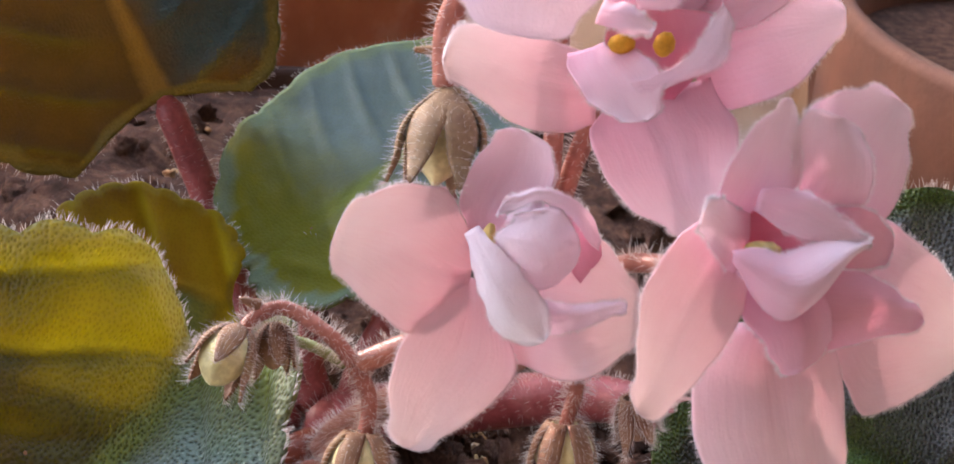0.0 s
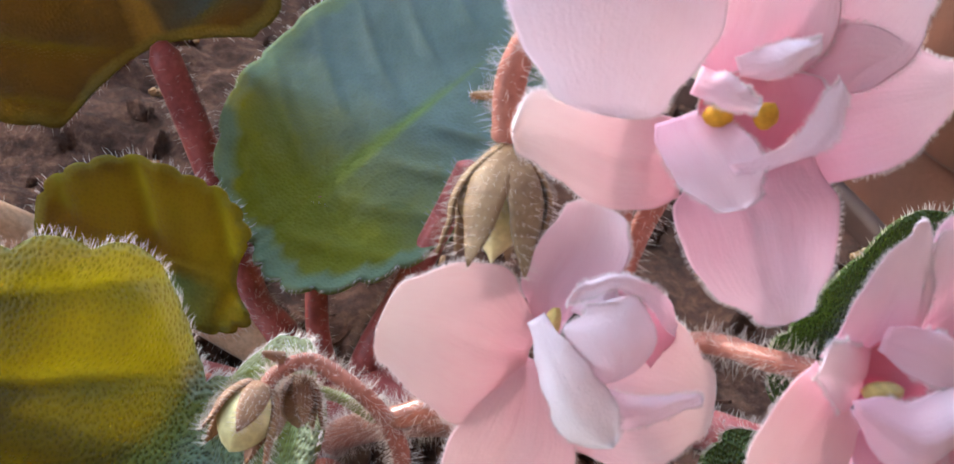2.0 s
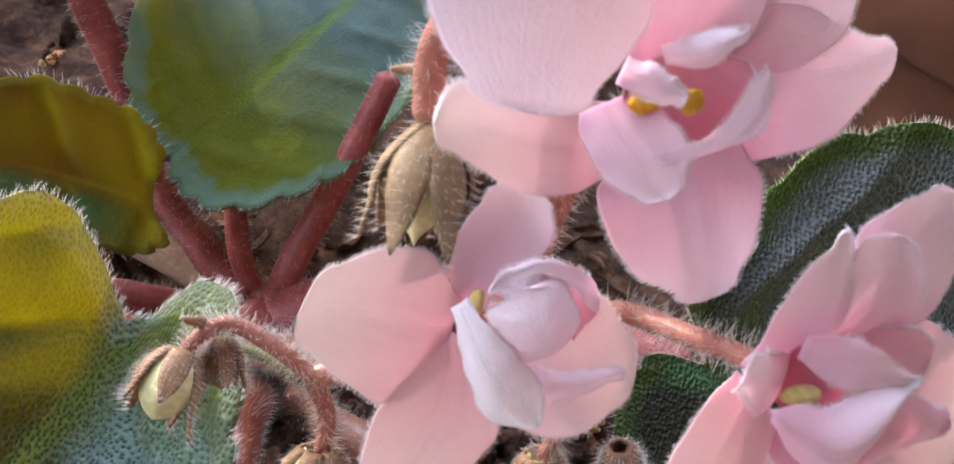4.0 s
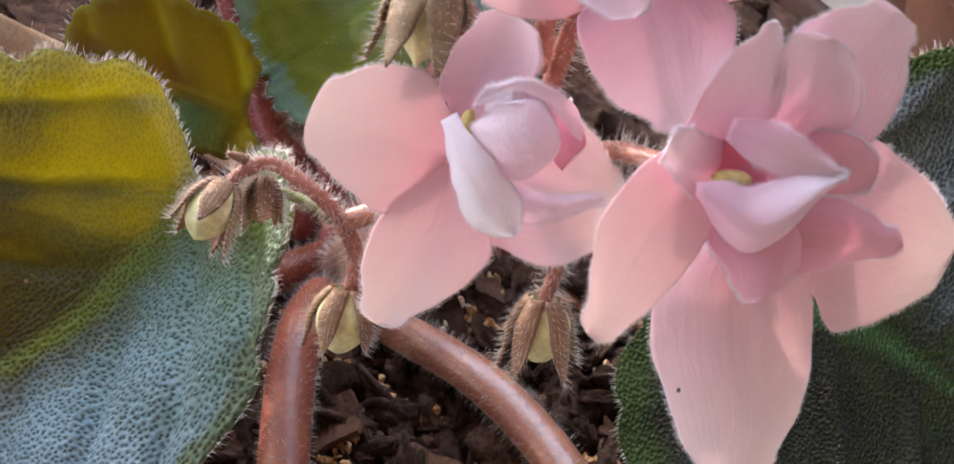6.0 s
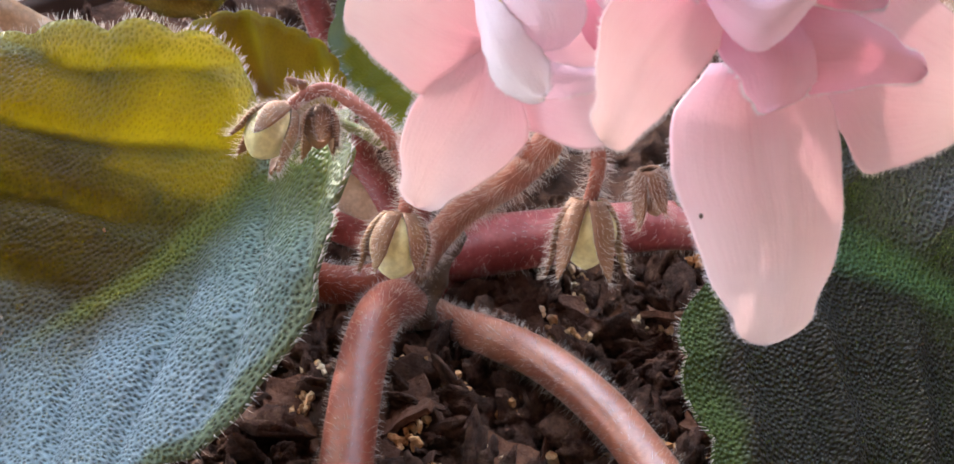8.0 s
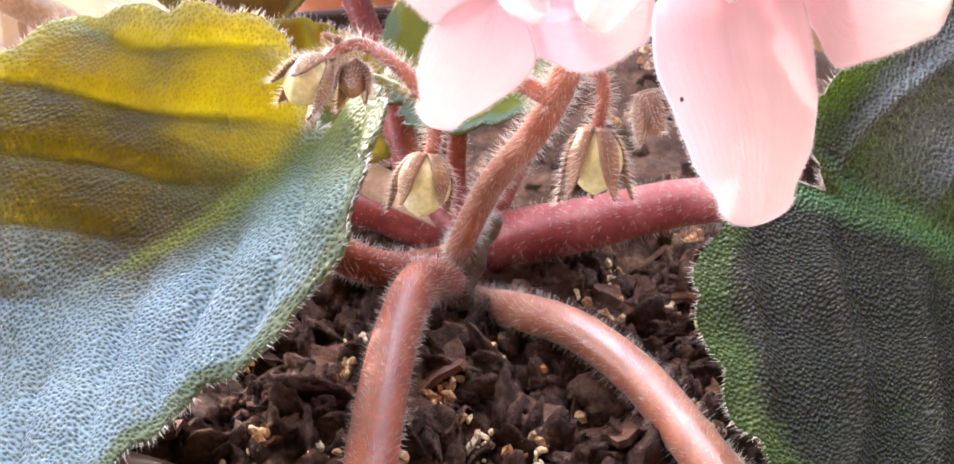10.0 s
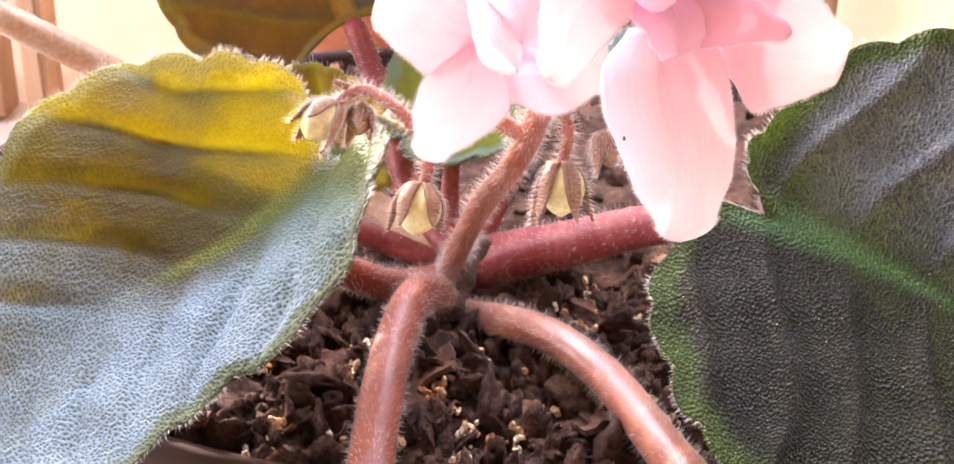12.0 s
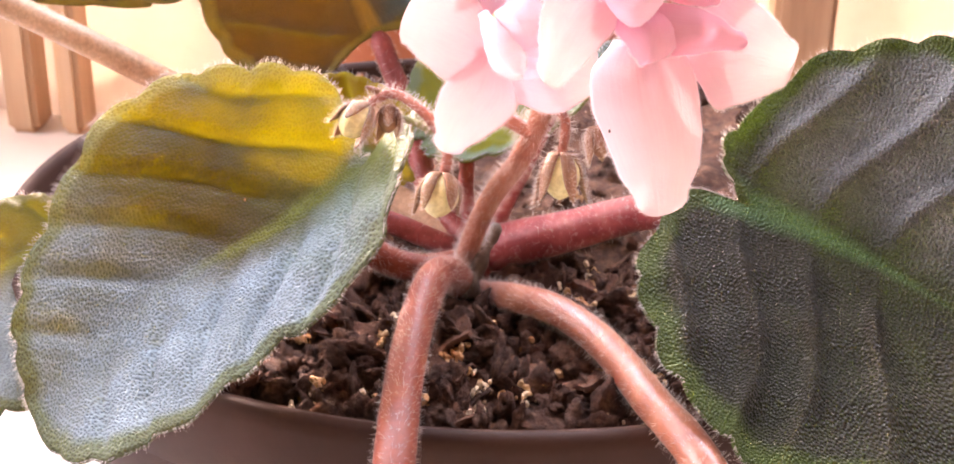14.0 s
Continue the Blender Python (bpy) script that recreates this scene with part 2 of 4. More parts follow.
STALK_BROWN = stalk_material("brownish_flower_stalk", (0.30, 0.10, 0.07), (0.44, 0.17, 0.12), (0.54, 0.26, 0.19))
STALK_GREEN = stalk_material("green_stalk", (0.20, 0.20, 0.06), (0.30, 0.30, 0.11), (0.40, 0.38, 0.18))
SEPAL = stalk_material("brown_green_sepal", (0.20, 0.085, 0.050), (0.31, 0.165, 0.085), (0.38, 0.27, 0.12), 0.55)
SEPAL_OLIVE = stalk_material("olive_tan_sepal", (0.17, 0.095, 0.045), (0.26, 0.165, 0.08), (0.35, 0.26, 0.13), 0.6)
BUD = stalk_material("cream_bud", (0.66, 0.56, 0.24), (0.78, 0.70, 0.36), (0.85, 0.79, 0.52), 0.5)
ANTHER = stalk_material("yellow_anther", (0.66, 0.32, 0.02), (0.82, 0.46, 0.03), (0.88, 0.58, 0.08), 0.6)
ANTHER_PALE = stalk_material("pale_yellow_anther", (0.80, 0.62, 0.18), (0.88, 0.74, 0.32), (0.92, 0.82, 0.48), 0.6)
STUMP = stalk_material("dry_stump", (0.09, 0.06, 0.045), (0.17, 0.12, 0.09), (0.28, 0.21, 0.16), 0.85)

m = Mat("downy_hair")
m.base(m.ramp(m.noise(900, 1), (0.3, (0.72, 0.60, 0.55)), (0.7, (0.86, 0.78, 0.72)))).set(rough=0.5, spec=0.3)
m.translucent(0.4, (0.9, 0.82, 0.75))
HAIR = m.m
m = Mat("pale_petal_hair")
m.base(m.ramp(m.noise(900, 1), (0.3, (0.90, 0.80, 0.80)), (0.7, (0.95, 0.90, 0.90)))).set(rough=0.4, spec=0.3)
m.translucent(0.5, (1.0, 0.92, 0.92))
HAIR_PALE = m.m

m = Mat("peat_soil")
co = m.coord()
m.base(m.mix(0.6, m.ramp(m.noise(260, 6, 0.7, co), (0.28, (0.032, 0.014, 0.009)), (0.50, (0.11, 0.050, 0.032)), (0.76, (0.30, 0.15, 0.095))), m.ramp(m.noise(1400, 4, 0.7, co), (0.3, (0.4, 0.36, 0.32)), (0.7, (1, 1, 1))), "MULTIPLY")).set(rough=0.9, spec=0.2)
m.normal(m.bump(m.noise(900, 6, 0.7, co), 0.9, 0.002))
SOIL = m.m
m = Mat("bark_chip")
co = m.coord()
info = m.t.nodes.new("ShaderNodeObjectInfo")
tone = m.ramp(info.outputs["Random"], (0.0, (0.40, 0.28, 0.23)), (0.65, (0.75, 0.52, 0.42)), (1.0, (1.15, 0.85, 0.66)))
m.base(m.mix(1.0, m.ramp(m.noise(260, 6, 0.7, co), (0.3, (0.070, 0.038, 0.026)), (0.6, (0.19, 0.108, 0.074)), (0.85, (0.38, 0.25, 0.18))), tone, "MULTIPLY")).set(rough=0.85, spec=0.25)
m.normal(m.bump(m.noise(800, 5, 0.65, co), 0.8, 0.0012))
BARK = m.m
m = Mat("perlite")
co = m.coord()
m.base(m.ramp(m.noise(160, 3, 0.6, co), (0.35, (0.44, 0.16, 0.04)), (0.52, (0.56, 0.33, 0.16)), (0.72, (0.74, 0.60, 0.44)))).set(rough=0.8)
m.normal(m.bump(m.voronoi(1500, co=co), 0.6, 0.0006))
PERLITE = m.m
m = Mat("dark_plastic")
co = m.coord()
m.base(m.ramp(m.noise(60, 5, 0.6, co), (0.3, (0.034, 0.015, 0.010)), (0.7, (0.056, 0.026, 0.018)))).set(rough=0.5, spec=0.12)
m.normal(m.bump(m.noise(400, 3, 0.5, co), 0.12, 0.0004))
PLASTIC = m.m
m = Mat("terracotta")
co = m.coord()
m.base(m.mix(m.ramp(m.noise(24, 5, 0.65, co), (0.50, (0, 0, 0)), (0.80, (0.45, 0.45, 0.45))), m.ramp(m.noise(60, 5, 0.6, co), (0.3, (0.34, 0.085, 0.028)), (0.7, (0.46, 0.14, 0.05))), (0.62, 0.42, 0.30))).set(rough=0.8)
m.normal(m.bump(m.noise(500, 4, 0.6, co), 0.3, 0.0008))
TERRACOTTA = m.m
# Terracotta darkened in its base colour, for pots whose fronts lie in shade.
m = Mat("shaded_clay")
co = m.coord()
m.base(m.ramp(m.noise(60, 5, 0.6, co), (0.3, (0.105, 0.034, 0.014)), (0.7, (0.17, 0.056, 0.024)))).set(rough=0.75)
m.normal(m.bump(m.noise(500, 4, 0.6, co), 0.3, 0.0008))
SHADED_CLAY = m.m
m = Mat("sill_paint")
co = m.coord()
m.base(m.ramp(m.noise(14, 6, 0.6, co), (0.3, (0.66, 0.58, 0.50)), (0.7, (0.78, 0.72, 0.65)))).set(rough=0.45)
m.normal(m.bump(m.noise(120, 4, 0.6, co), 0.15, 0.0008))
PAINT = m.m
m = Mat("pale_wood")
co = m.n("ShaderNodeMapping")
co.inputs["Scale"].default_value = (40, 40, 3)
m.link(m.coord(), co.inputs["Vector"])
m.base(m.ramp(m.noise(1.0, 6, 0.65, co.outputs[0]), (0.3, (0.36, 0.20, 0.11)), (0.55, (0.52, 0.33, 0.19)), (0.8, (0.62, 0.44, 0.29)))).set(rough=0.55)
m.normal(m.bump(m.noise(2.0, 5, 0.65, co.outputs[0]), 0.2, 0.0006))
WOOD = m.m
m = Mat("wall_plaster")
co = m.coord()
m.base(m.ramp(m.noise(6, 6, 0.6, co), (0.3, (0.42, 0.42, 0.43)), (0.7, (0.50, 0.50, 0.51)))).set(rough=0.9)
m.normal(m.bump(m.noise(90, 5, 0.6, co), 0.25, 0.002))
PLASTER = m.m
# Unseen walls; this ochre is chosen to warm the light bounced onto the plant.
m = Mat("ochre_bounce_paint")
m.base(m.ramp(m.noise(6, 4), (0.3, (0.40, 0.31, 0.22)), (0.7, (0.46, 0.36, 0.26)))).set(rough=0.8)
m.normal(m.bump(m.noise(90, 4), 0.3, 0.002))
BOUNCE_OCHRE = m.m
m = Mat("window_glass")
m.base((1, 1, 1)).set(rough=0.0)
m.p.inputs["Transmission Weight"].default_value = 1.0
GLASS = m.m
m = Mat("white_cloth")
co = m.coord()
m.base(m.ramp(m.noise(40, 4, 0.6, co), (0.3, (0.55, 0.44, 0.36)), (0.7, (0.63, 0.52, 0.44)))).set(rough=0.9)
m.normal(m.bump(m.noise(700, 2, 0.5, co), 0.2, 0.0006))
m.translucent(0.24, (0.66, 0.49, 0.35))
CLOTH = m.m


# ---- mesh helpers (lengths in centimetres) ----
CM = 0.01


def c(x, y, z):
    return Vector((x, y, z)) * CM


def mesh_of(name, verts, faces, smooth=True, uvs=None):
    me = bpy.data.meshes.new(name)
    me.from_pydata([tuple(v) for v in verts], [], faces)
    if smooth:
        me.polygons.foreach_set("use_smooth", [True] * len(me.polygons))
    if uvs is not None:
        layer = me.uv_layers.new(name="UVMap")
        idx = np.empty(len(me.loops), dtype=np.int32)
        me.loops.foreach_get("vertex_index", idx)
        layer.data.foreach_set("uv", np.asarray(uvs, dtype=np.float32)[idx].ravel())
    me.update()
    return me


def part(name, me, material, parent=None, label=""):
    """One mesh object under a thing or under a part."""
    if isinstance(me, bmesh.types.BMesh):
        bm, me = me, bpy.data.meshes.new(name)
        bm.to_mesh(me)
        bm.free()
    ob = new(name, me)
    me.materials.append(material)
    ob.parent = parent
    return tagged(ob, label)


def grid_faces(nu, nv, closed=False):
    out = []
    for i in range(nu - 1):
        for j in range(nv if closed else nv - 1):
            k = (j + 1) % nv
            out.append((i * nv + j, i * nv + k, (i + 1) * nv + k, (i + 1) * nv + j))
    return out


def bezier(pts, u):
    """A smooth curve through the points (Catmull-Rom), u from 0 to 1."""
    n = len(pts) - 1
    s = min(max(u, 0.0), 1.0) * n
    i = min(int(s), n - 1)
    f = s - i
    p1, p2 = pts[i], pts[i + 1]
    p0 = pts[i - 1] if i else p1 * 2 - p2
    p3 = pts[i + 2] if i + 2 <= n else p2 * 2 - p1
    return 0.5 * (2 * p1 + (p2 - p0) * f + (2 * p0 - 5 * p1 + 4 * p2 - p3) * f * f + (3 * p1 - p0 - 3 * p2 + p3) * f ** 3)


def hairs_mesh(name, roots, radius):
    """Thin bent tapered hairs: rows of root, direction, length."""
    verts, faces = [], []
    for p, d, ln in roots:
        d = d.normalized()
        a = d.orthogonal().normalized()
        b = d.cross(a)
        k = len(verts)
        bend = (a * random.uniform(-0.4, 0.4) + b * random.uniform(-0.4, 0.4)) * ln * 0.4
        for q in range(3):
            verts.append(p + (a * math.cos(2.1 * q) + b * math.sin(2.1 * q)) * radius)
        mid = p + d * ln * 0.55 + bend * 0.3
        for q in range(3):
            verts.append(mid + (a * math.cos(2.1 * q) + b * math.sin(2.1 * q)) * radius * 0.65)
        verts.append(p + d * ln + bend)
        for q in range(3):
            r = (q + 1) % 3
            faces += [(k + q, k + r, k + 3 + r, k + 3 + q), (k + 3 + q, k + 3 + r, k + 6)]
    return mesh_of(name, verts, faces)


def stalk(name, pts, r0, r1, material, parent, label="", hair=0, hair_len=0.12, hair_mat=None, bulge=0.0, sides=16, seed=1, gnarl=0.0):
    """A round tapering stalk through the points, with rounded ends, and its down as a part of it."""
    rnd = random.Random(seed)
    pts = [c(*p) for p in pts]
    n = max(14, 9 * len(pts))
    verts, rings = [], []
    prev = None
    for i in range(n):
        u = i / (n - 1)
        p = bezier(pts, u)
        t = (bezier(pts, min(1, u + 0.01)) - bezier(pts, max(0, u - 0.01))).normalized()
        a = t.orthogonal().normalized() if prev is None else (prev - t * prev.dot(t)).normalized()
        prev = a
        b = t.cross(a)
        r = (r0 + (r1 - r0) * u + bulge * math.sin(math.pi * u)) * CM
        end = min(u, 1 - u) * (n - 1)
        r *= 0.55 if end < 0.5 else 1.0
        rings.append((p, t, a, b, r))
        for j in range(sides):
            w = 2 * math.pi * j / sides
            rr = r * (1 + 0.035 * math.sin(3 * w + 9 * u) + rnd.uniform(-0.012, 0.012) + gnarl * (noise.noise((3 * math.cos(w), 3 * math.sin(w), 9 * u)) + 0.6 * math.sin(17 * u + w)))
            verts.append(p + (a * math.cos(w) + b * math.sin(w)) * rr)
    faces = grid_faces(n, sides, True)
    k = len(verts)
    verts += [rings[0][0] - rings[0][1] * rings[0][4] * 0.4, rings[-1][0] + rings[-1][1] * rings[-1][4] * 0.4]
    for j in range(sides):
        q = (j + 1) % sides
        faces += [(k, q, j), (k + 1, (n - 1) * sides + j, (n - 1) * sides + q)]
    ob = part(name, mesh_of(name, verts, faces), material, parent, label)
    if hair:
        roots = []
        for _ in range(hair):
            p, t, a, b, r = rings[rnd.randrange(1, n - 1)]
            w = rnd.uniform(0, 2 * math.pi)
            d = a * math.cos(w) + b * math.sin(w)
            step = (rings[1][0] - rings[0][0]).length
            roots.append((p + d * r * 0.97 + t * rnd.uniform(-0.5, 0.5) * step, d + t * rnd.uniform(-0.4, 0.5), hair_len * CM * rnd.uniform(0.5, 1.2)))
        tagged(part("down", hairs_mesh("down", roots, 0.000019), hair_mat or HAIR, ob), kind="stuff")
    return ob


STATIONS = (0.0, 0.15, 0.35, 0.55, 0.75, 0.9)


def edge_at(row, u):
    """How far an edge lies from the midline at u, from its values at the stations; it rounds off to the tip."""
    if u >= 0.9:
        return row[-1] * math.sqrt(max(0.0, 1 - ((u - 0.9) / 0.1) ** 2))
    i = max(k for k in range(5) if STATIONS[k] <= u)
    f = (u - STATIONS[i]) / (STATIONS[i + 1] - STATIONS[i])
    p0, p1, p2 = row[max(0, i - 1)], row[i], row[i + 1]
    p3 = row[min(5, i + 2)]
    return 0.5 * (2 * p1 + (p2 - p0) * f + (2 * p0 - 5 * p1 + 4 * p2 - p3) * f * f + (3 * p1 - p0 - 3 * p2 + p3) * f ** 3)


petal_seed = itertools.count(40)


def petal(parent, material, base, tip, normal, left, right, bulge=0.08, cup=0.1, ruffle=0.009, wave=0.005, label="", hair=110, name="petal"):
    """A thin petal from base to tip whose face looks along normal; left and right: its edges beside the midline at the stations; bulge and cup: how its length and its sides bend."""
    seed = next(petal_seed)
    rnd = random.Random(seed)
    b, t = c(*base), c(*tip)
    ax = (t - b).normalized()
    nn = Vector(normal)
    nn = (nn - ax * nn.dot(ax)).normalized()
    side = ax.cross(nn)
    nu, nv = 34, 23
    verts, uvs = [], []
    ph = [rnd.uniform(0, 6.28) for _ in range(5)]
    span = max(abs(r - l) for l, r in zip(left, right)) / 2
    for i in range(nu):
        u = 1 - (1 - i / (nu - 1)) ** 1.6
        l, r = edge_at(left, u), edge_at(right, u)
        rag = min(1.0, (r - l) / (0.4 * span + 1e-6)) * min(1, 4 * u)
        l -= rag * wave * (math.sin(13 * u + ph[0]) + 0.7 * math.sin(31 * u + ph[1]))
        r += rag * wave * (math.sin(12 * u + ph[2]) + 0.7 * math.sin(29 * u + ph[3]))
        half = (r - l) / 2
        for j in range(nv):
            v = 2 * j / (nv - 1) - 1
            v = math.sin(v * math.pi / 2) * 0.6 + v * 0.4
            e = abs(v) ** 4
            y = (l + r) / 2 + v * half
            h = bulge * math.sin(math.pi * min(1, u * 1.05)) * (1 - 0.4 * v * v) + cup * half * v * v * 1.4
            h += ruffle * (math.sin(3.7 * v + 4 * u + ph[0]) * u + 1.6 * e * math.sin(8 * u + ph[1] + 1.5 * v) + 0.7 * e * math.sin(19 * u + ph[2]))
            h -= 0.03 * math.exp(-(v / 0.10) ** 2) * (1 - u) * min(1, half * 2)
            h -= 0.02 * e * half
            verts.append(b + ax * (u * (t - b).length) + (side * y + nn * h) * CM)
            uvs.append((u, v * 0.5 + 0.5))
    ob = part(name, mesh_of("petal", verts, grid_faces(nu, nv), True, uvs), material, parent, label)
    sol = ob.modifiers.new("thickness", "SOLIDIFY")
    sol.thickness, sol.offset = 0.00007, 0.0
    roots = []
    for _ in range(hair * 5):
        i = rnd.randrange(5, nu - 1)
        j = rnd.choice((0, nv - 1))
        p0, p1 = verts[i * nv + j], verts[(i + 1) * nv + j]
        inner = verts[i * nv + (2 if j == 0 else nv - 3)]
        d = (p0 - inner).normalized() + (p1 - p0).normalized() * rnd.uniform(-0.3, 0.6) + nn * rnd.uniform(-0.3, 0.3)
        roots.append((p0.lerp(p1, rnd.random()), d, CM * rnd.uniform(0.02, 0.05)))
    tagged(part("fringe", hairs_mesh("fringe", roots, 0.000016), HAIR_PALE, ob), kind="stuff")
    return ob


def smooth(k):
    k = min(1.0, max(0.0, k))
    return k * k * (3 - 2 * k)


def leaf(parent, material, mid, dir_a, dir_b, wide_a, wide_b, label, lobe=(0.14, 0.14), root=(None, None), curl=0.0, ripple=0.045, xc=0.42, scallops=11, quilt=0.08, flat_a=1.0, droop_a=0.0, droop_b=0.0, hair=300, seed=1, front=0.85, back=(0.55, 0.55), outline=(None, None), nr=36, ns=110, spacing=0.95, rake=0.5, calm=0.0):
    """A fleshy heart-shaped leaf. mid: points of the midrib from stalk to tip; dir_a, dir_b: ways in which its two halves spread."""
    rnd = random.Random(seed)
    pts = [c(*p) for p in mid]
    length = sum((pts[i + 1] - pts[i]).length for i in range(len(pts) - 1)) / CM

    def spine(x):
        if x < 0:
            return pts[0] + (bezier(pts, 0.02) - pts[0]) * (x / 0.02)
        return bezier(pts, x)

    sign_of = (1, -1)
    verts, uvs, faces, rim, cells, rims, veins = [], [], [], [], [], [], []
    for half, (dirv, wide, droop) in enumerate(((dir_a, wide_a, droop_a), (dir_b, wide_b, droop_b))):
        dv = Vector(dirv).normalized()
        fold = (Vector(dir_a).normalized() - Vector(dir_b).normalized()).normalized() * sign_of[half]
        if outline[half]:
            outline[half][:] = [Vector((ox, oy, 0)) for ox, oy in outline[half]]
        start = len(verts)
        sign = 1 if half == 0 else -1
        ph = rnd.uniform(0, 6.28)
        for i in range(nr):
            rho = (i / (nr - 1)) ** 0.85
            for j in range(ns):
                phi = math.pi * j / (ns - 1)
                cs, sn = math.cos(phi), math.sin(phi)
                ex = (1 - xc) if cs > 0 else xc + lobe[half] * min(1.0, 3.2 * sn)
                wavy = ripple * (1 - calm * smooth((j / (ns - 1) - 0.6) / 0.2)) * (1 - 0.8 * calm * smooth((0.22 - j / (ns - 1)) / 0.12))
                sc = 1 - wavy * (1 - abs(math.sin(scallops * phi + ph))) ** 1.5 * min(1, sn * 4) + 0.012 * math.sin(2.3 * phi * scallops / 4 + ph) * min(1, sn * 4)
                r = rho * (sc if rho > 0.8 else 1 - (1 - sc) * rho / 0.8 * 0.4)
                if outline[half]:
                    o = bezier(outline[half], j / (ns - 1))
                    x, y = xc + (o.x - xc) * r, max(0.0, o.y) * r
                else:
                    x, y = xc + cs * ex * r, wide * sn ** (front if cs > 0 else back[half]) * r
                t = (spine(min(1, x + 0.02)) - spine(x - 0.02)).normalized()
                way = dv
                if root[half]:
                    way = Vector(root[half]).normalized().lerp(dv, smooth((x + 0.02) / (0.30, 0.45)[half]))
                d = (way - t * way.dot(t) * 0.6).normalized()
                nn = d.cross(t) if half == 0 else t.cross(d)
                q = (x * length - rake * y) / spacing + 0.12 * math.sin(y * 2)
                f = abs(q - round(q)) * 2
                vein = math.exp(-(f / 0.28) ** 2)
                qs = quilt * (flat_a if half == 0 else 1.0)
                h = -qs * vein * min(1, y / (0.25 * wide)) * (1 - 0.55 * rho ** 6)
                h += qs * 0.16 * math.sin(5.1 * y + 2.7 * x * length + ph) * min(1, y)
                h -= 0.012 * math.exp(-(y / 0.16) ** 2) * max(0, 1 - x)
                h -= droop * (y / wide) ** 2 * wide + 0.06 * rho ** 10
                h += 0.015 * rho ** 8 * math.sin(scallops * 2 * phi)
                h *= smooth(y / 0.15)
                ease = (fold - d) * (0.28 * (1 - math.exp(-y / 0.28)))
                lift = Vector((0, 0, curl * half * smooth((0.08 - x) / 0.16) * smooth(y / 0.6)))
                verts.append(spine(x) + d * (y * CM) + ease * CM + nn * (h * CM) + lift * CM)
                veins.append((vein * min(1, y / (0.25 * wide)), 0.0))
                uvs.append((x, sign * y / wide))
                cells.append((x * length, sign * y))
                rims.append((rho, sn))
        for i in range(nr - 1):
            for j in range(ns - 1):
                a, b, e, g = start + i * ns + j, start + i * ns + j + 1, start + (i + 1) * ns + j + 1, start + (i + 1) * ns + j
                faces.append((a, b, e, g) if half else (a, g, e, b))
        rim.append([start + (nr - 1) * ns + j for j in range(ns)])
    me = mesh_of("leaf", verts, faces, True, uvs)
    idx = np.empty(len(me.loops), dtype=np.int32)
    me.loops.foreach_get("vertex_index", idx)
    for title, rows in (("Cells", cells), ("Rim", rims), ("Vein", veins)):
        layer = me.uv_layers.new(name=title)
        layer.data.foreach_set("uv", np.asarray(rows, dtype=np.float32)[idx].ravel())
    bm = bmesh.new()
    bm.from_mesh(me)
    bmesh.ops.remove_doubles(bm, verts=bm.verts, dist=0.000004)
    bm.to_mesh(me)
    bm.free()
    me.polygons.foreach_set("use_smooth", [True] * len(me.polygons))
    if sum((poly.normal.dot(Vector((0, -0.5, 0.85))) * poly.area for poly in me.polygons), 0.0) < 0:
        me.flip_normals()
    ob = part("leaf", me, material, parent, label)
    sol = ob.modifiers.new("thickness", "SOLIDIFY")
    sol.thickness, sol.offset, sol.material_offset = 0.0006, -1.0, 1
    me.materials.append(UNDERSIDE)
    roots = []
    for row in rim:
        for _ in range(hair // 2):
            j = rnd.randrange(1, len(row) - 2)
            p0, p1 = verts[row[j]], verts[row[j + 1]]
            d = (p0 - verts[row[j] - ns]).normalized()
            t = (p1 - p0).normalized()
            up = d.cross(t) * rnd.uniform(-0.5, 0.5)
            roots.append((p0.lerp(p1, rnd.random()), d + up + t * rnd.uniform(-0.5, 0.5), CM * rnd.uniform(0.05, 0.13)))
    tagged(part("down", hairs_mesh("down", roots, 0.000026), HAIR, ob), kind="stuff")
    return ob


# ---- the place: a window niche ----
def box(name, x0, x1, y0, y1, z0, z1, material, parent=None, bevel=0.0015):
    bm = bmesh.new()
    bmesh.ops.create_cube(bm, size=1.0, matrix=Matrix.LocRotScale(((x0 + x1) / 2, (y0 + y1) / 2, (z0 + z1) / 2), None, (x1 - x0, y1 - y0, z1 - z0)))
    if bevel:
        bmesh.ops.bevel(bm, geom=bm.edges, offset=bevel, segments=2, affect="EDGES")
    return part(name, bm, material, parent)


SILL_Z = -0.13
tagged(box("windowsill", -1.78, 1.78, -0.26, 0.54, SILL_Z - 0.04, SILL_Z, PAINT, bevel=0.004), "cream painted windowsill under the pots", "windowsill", kind="structure")


def lathe(profile, sides=96):
    """A turned mesh about z from rows of radius, height (cm)."""
    verts = [(r * CM * math.cos(2 * math.pi * j / sides), r * CM * math.sin(2 * math.pi * j / sides), z * CM) for r, z in profile for j in range(sides)]
    return mesh_of("turned", verts, grid_faces(len(profile), sides, True))


POT = (-0.30, 4.30)
POT_Z = -0.0005
pot = tagged(new("plant_pot"), "dark brown plastic flower pot filled with soil", "flower pot")
pot.location = (POT[0] * CM, POT[1] * CM, SILL_Z + POT_Z)
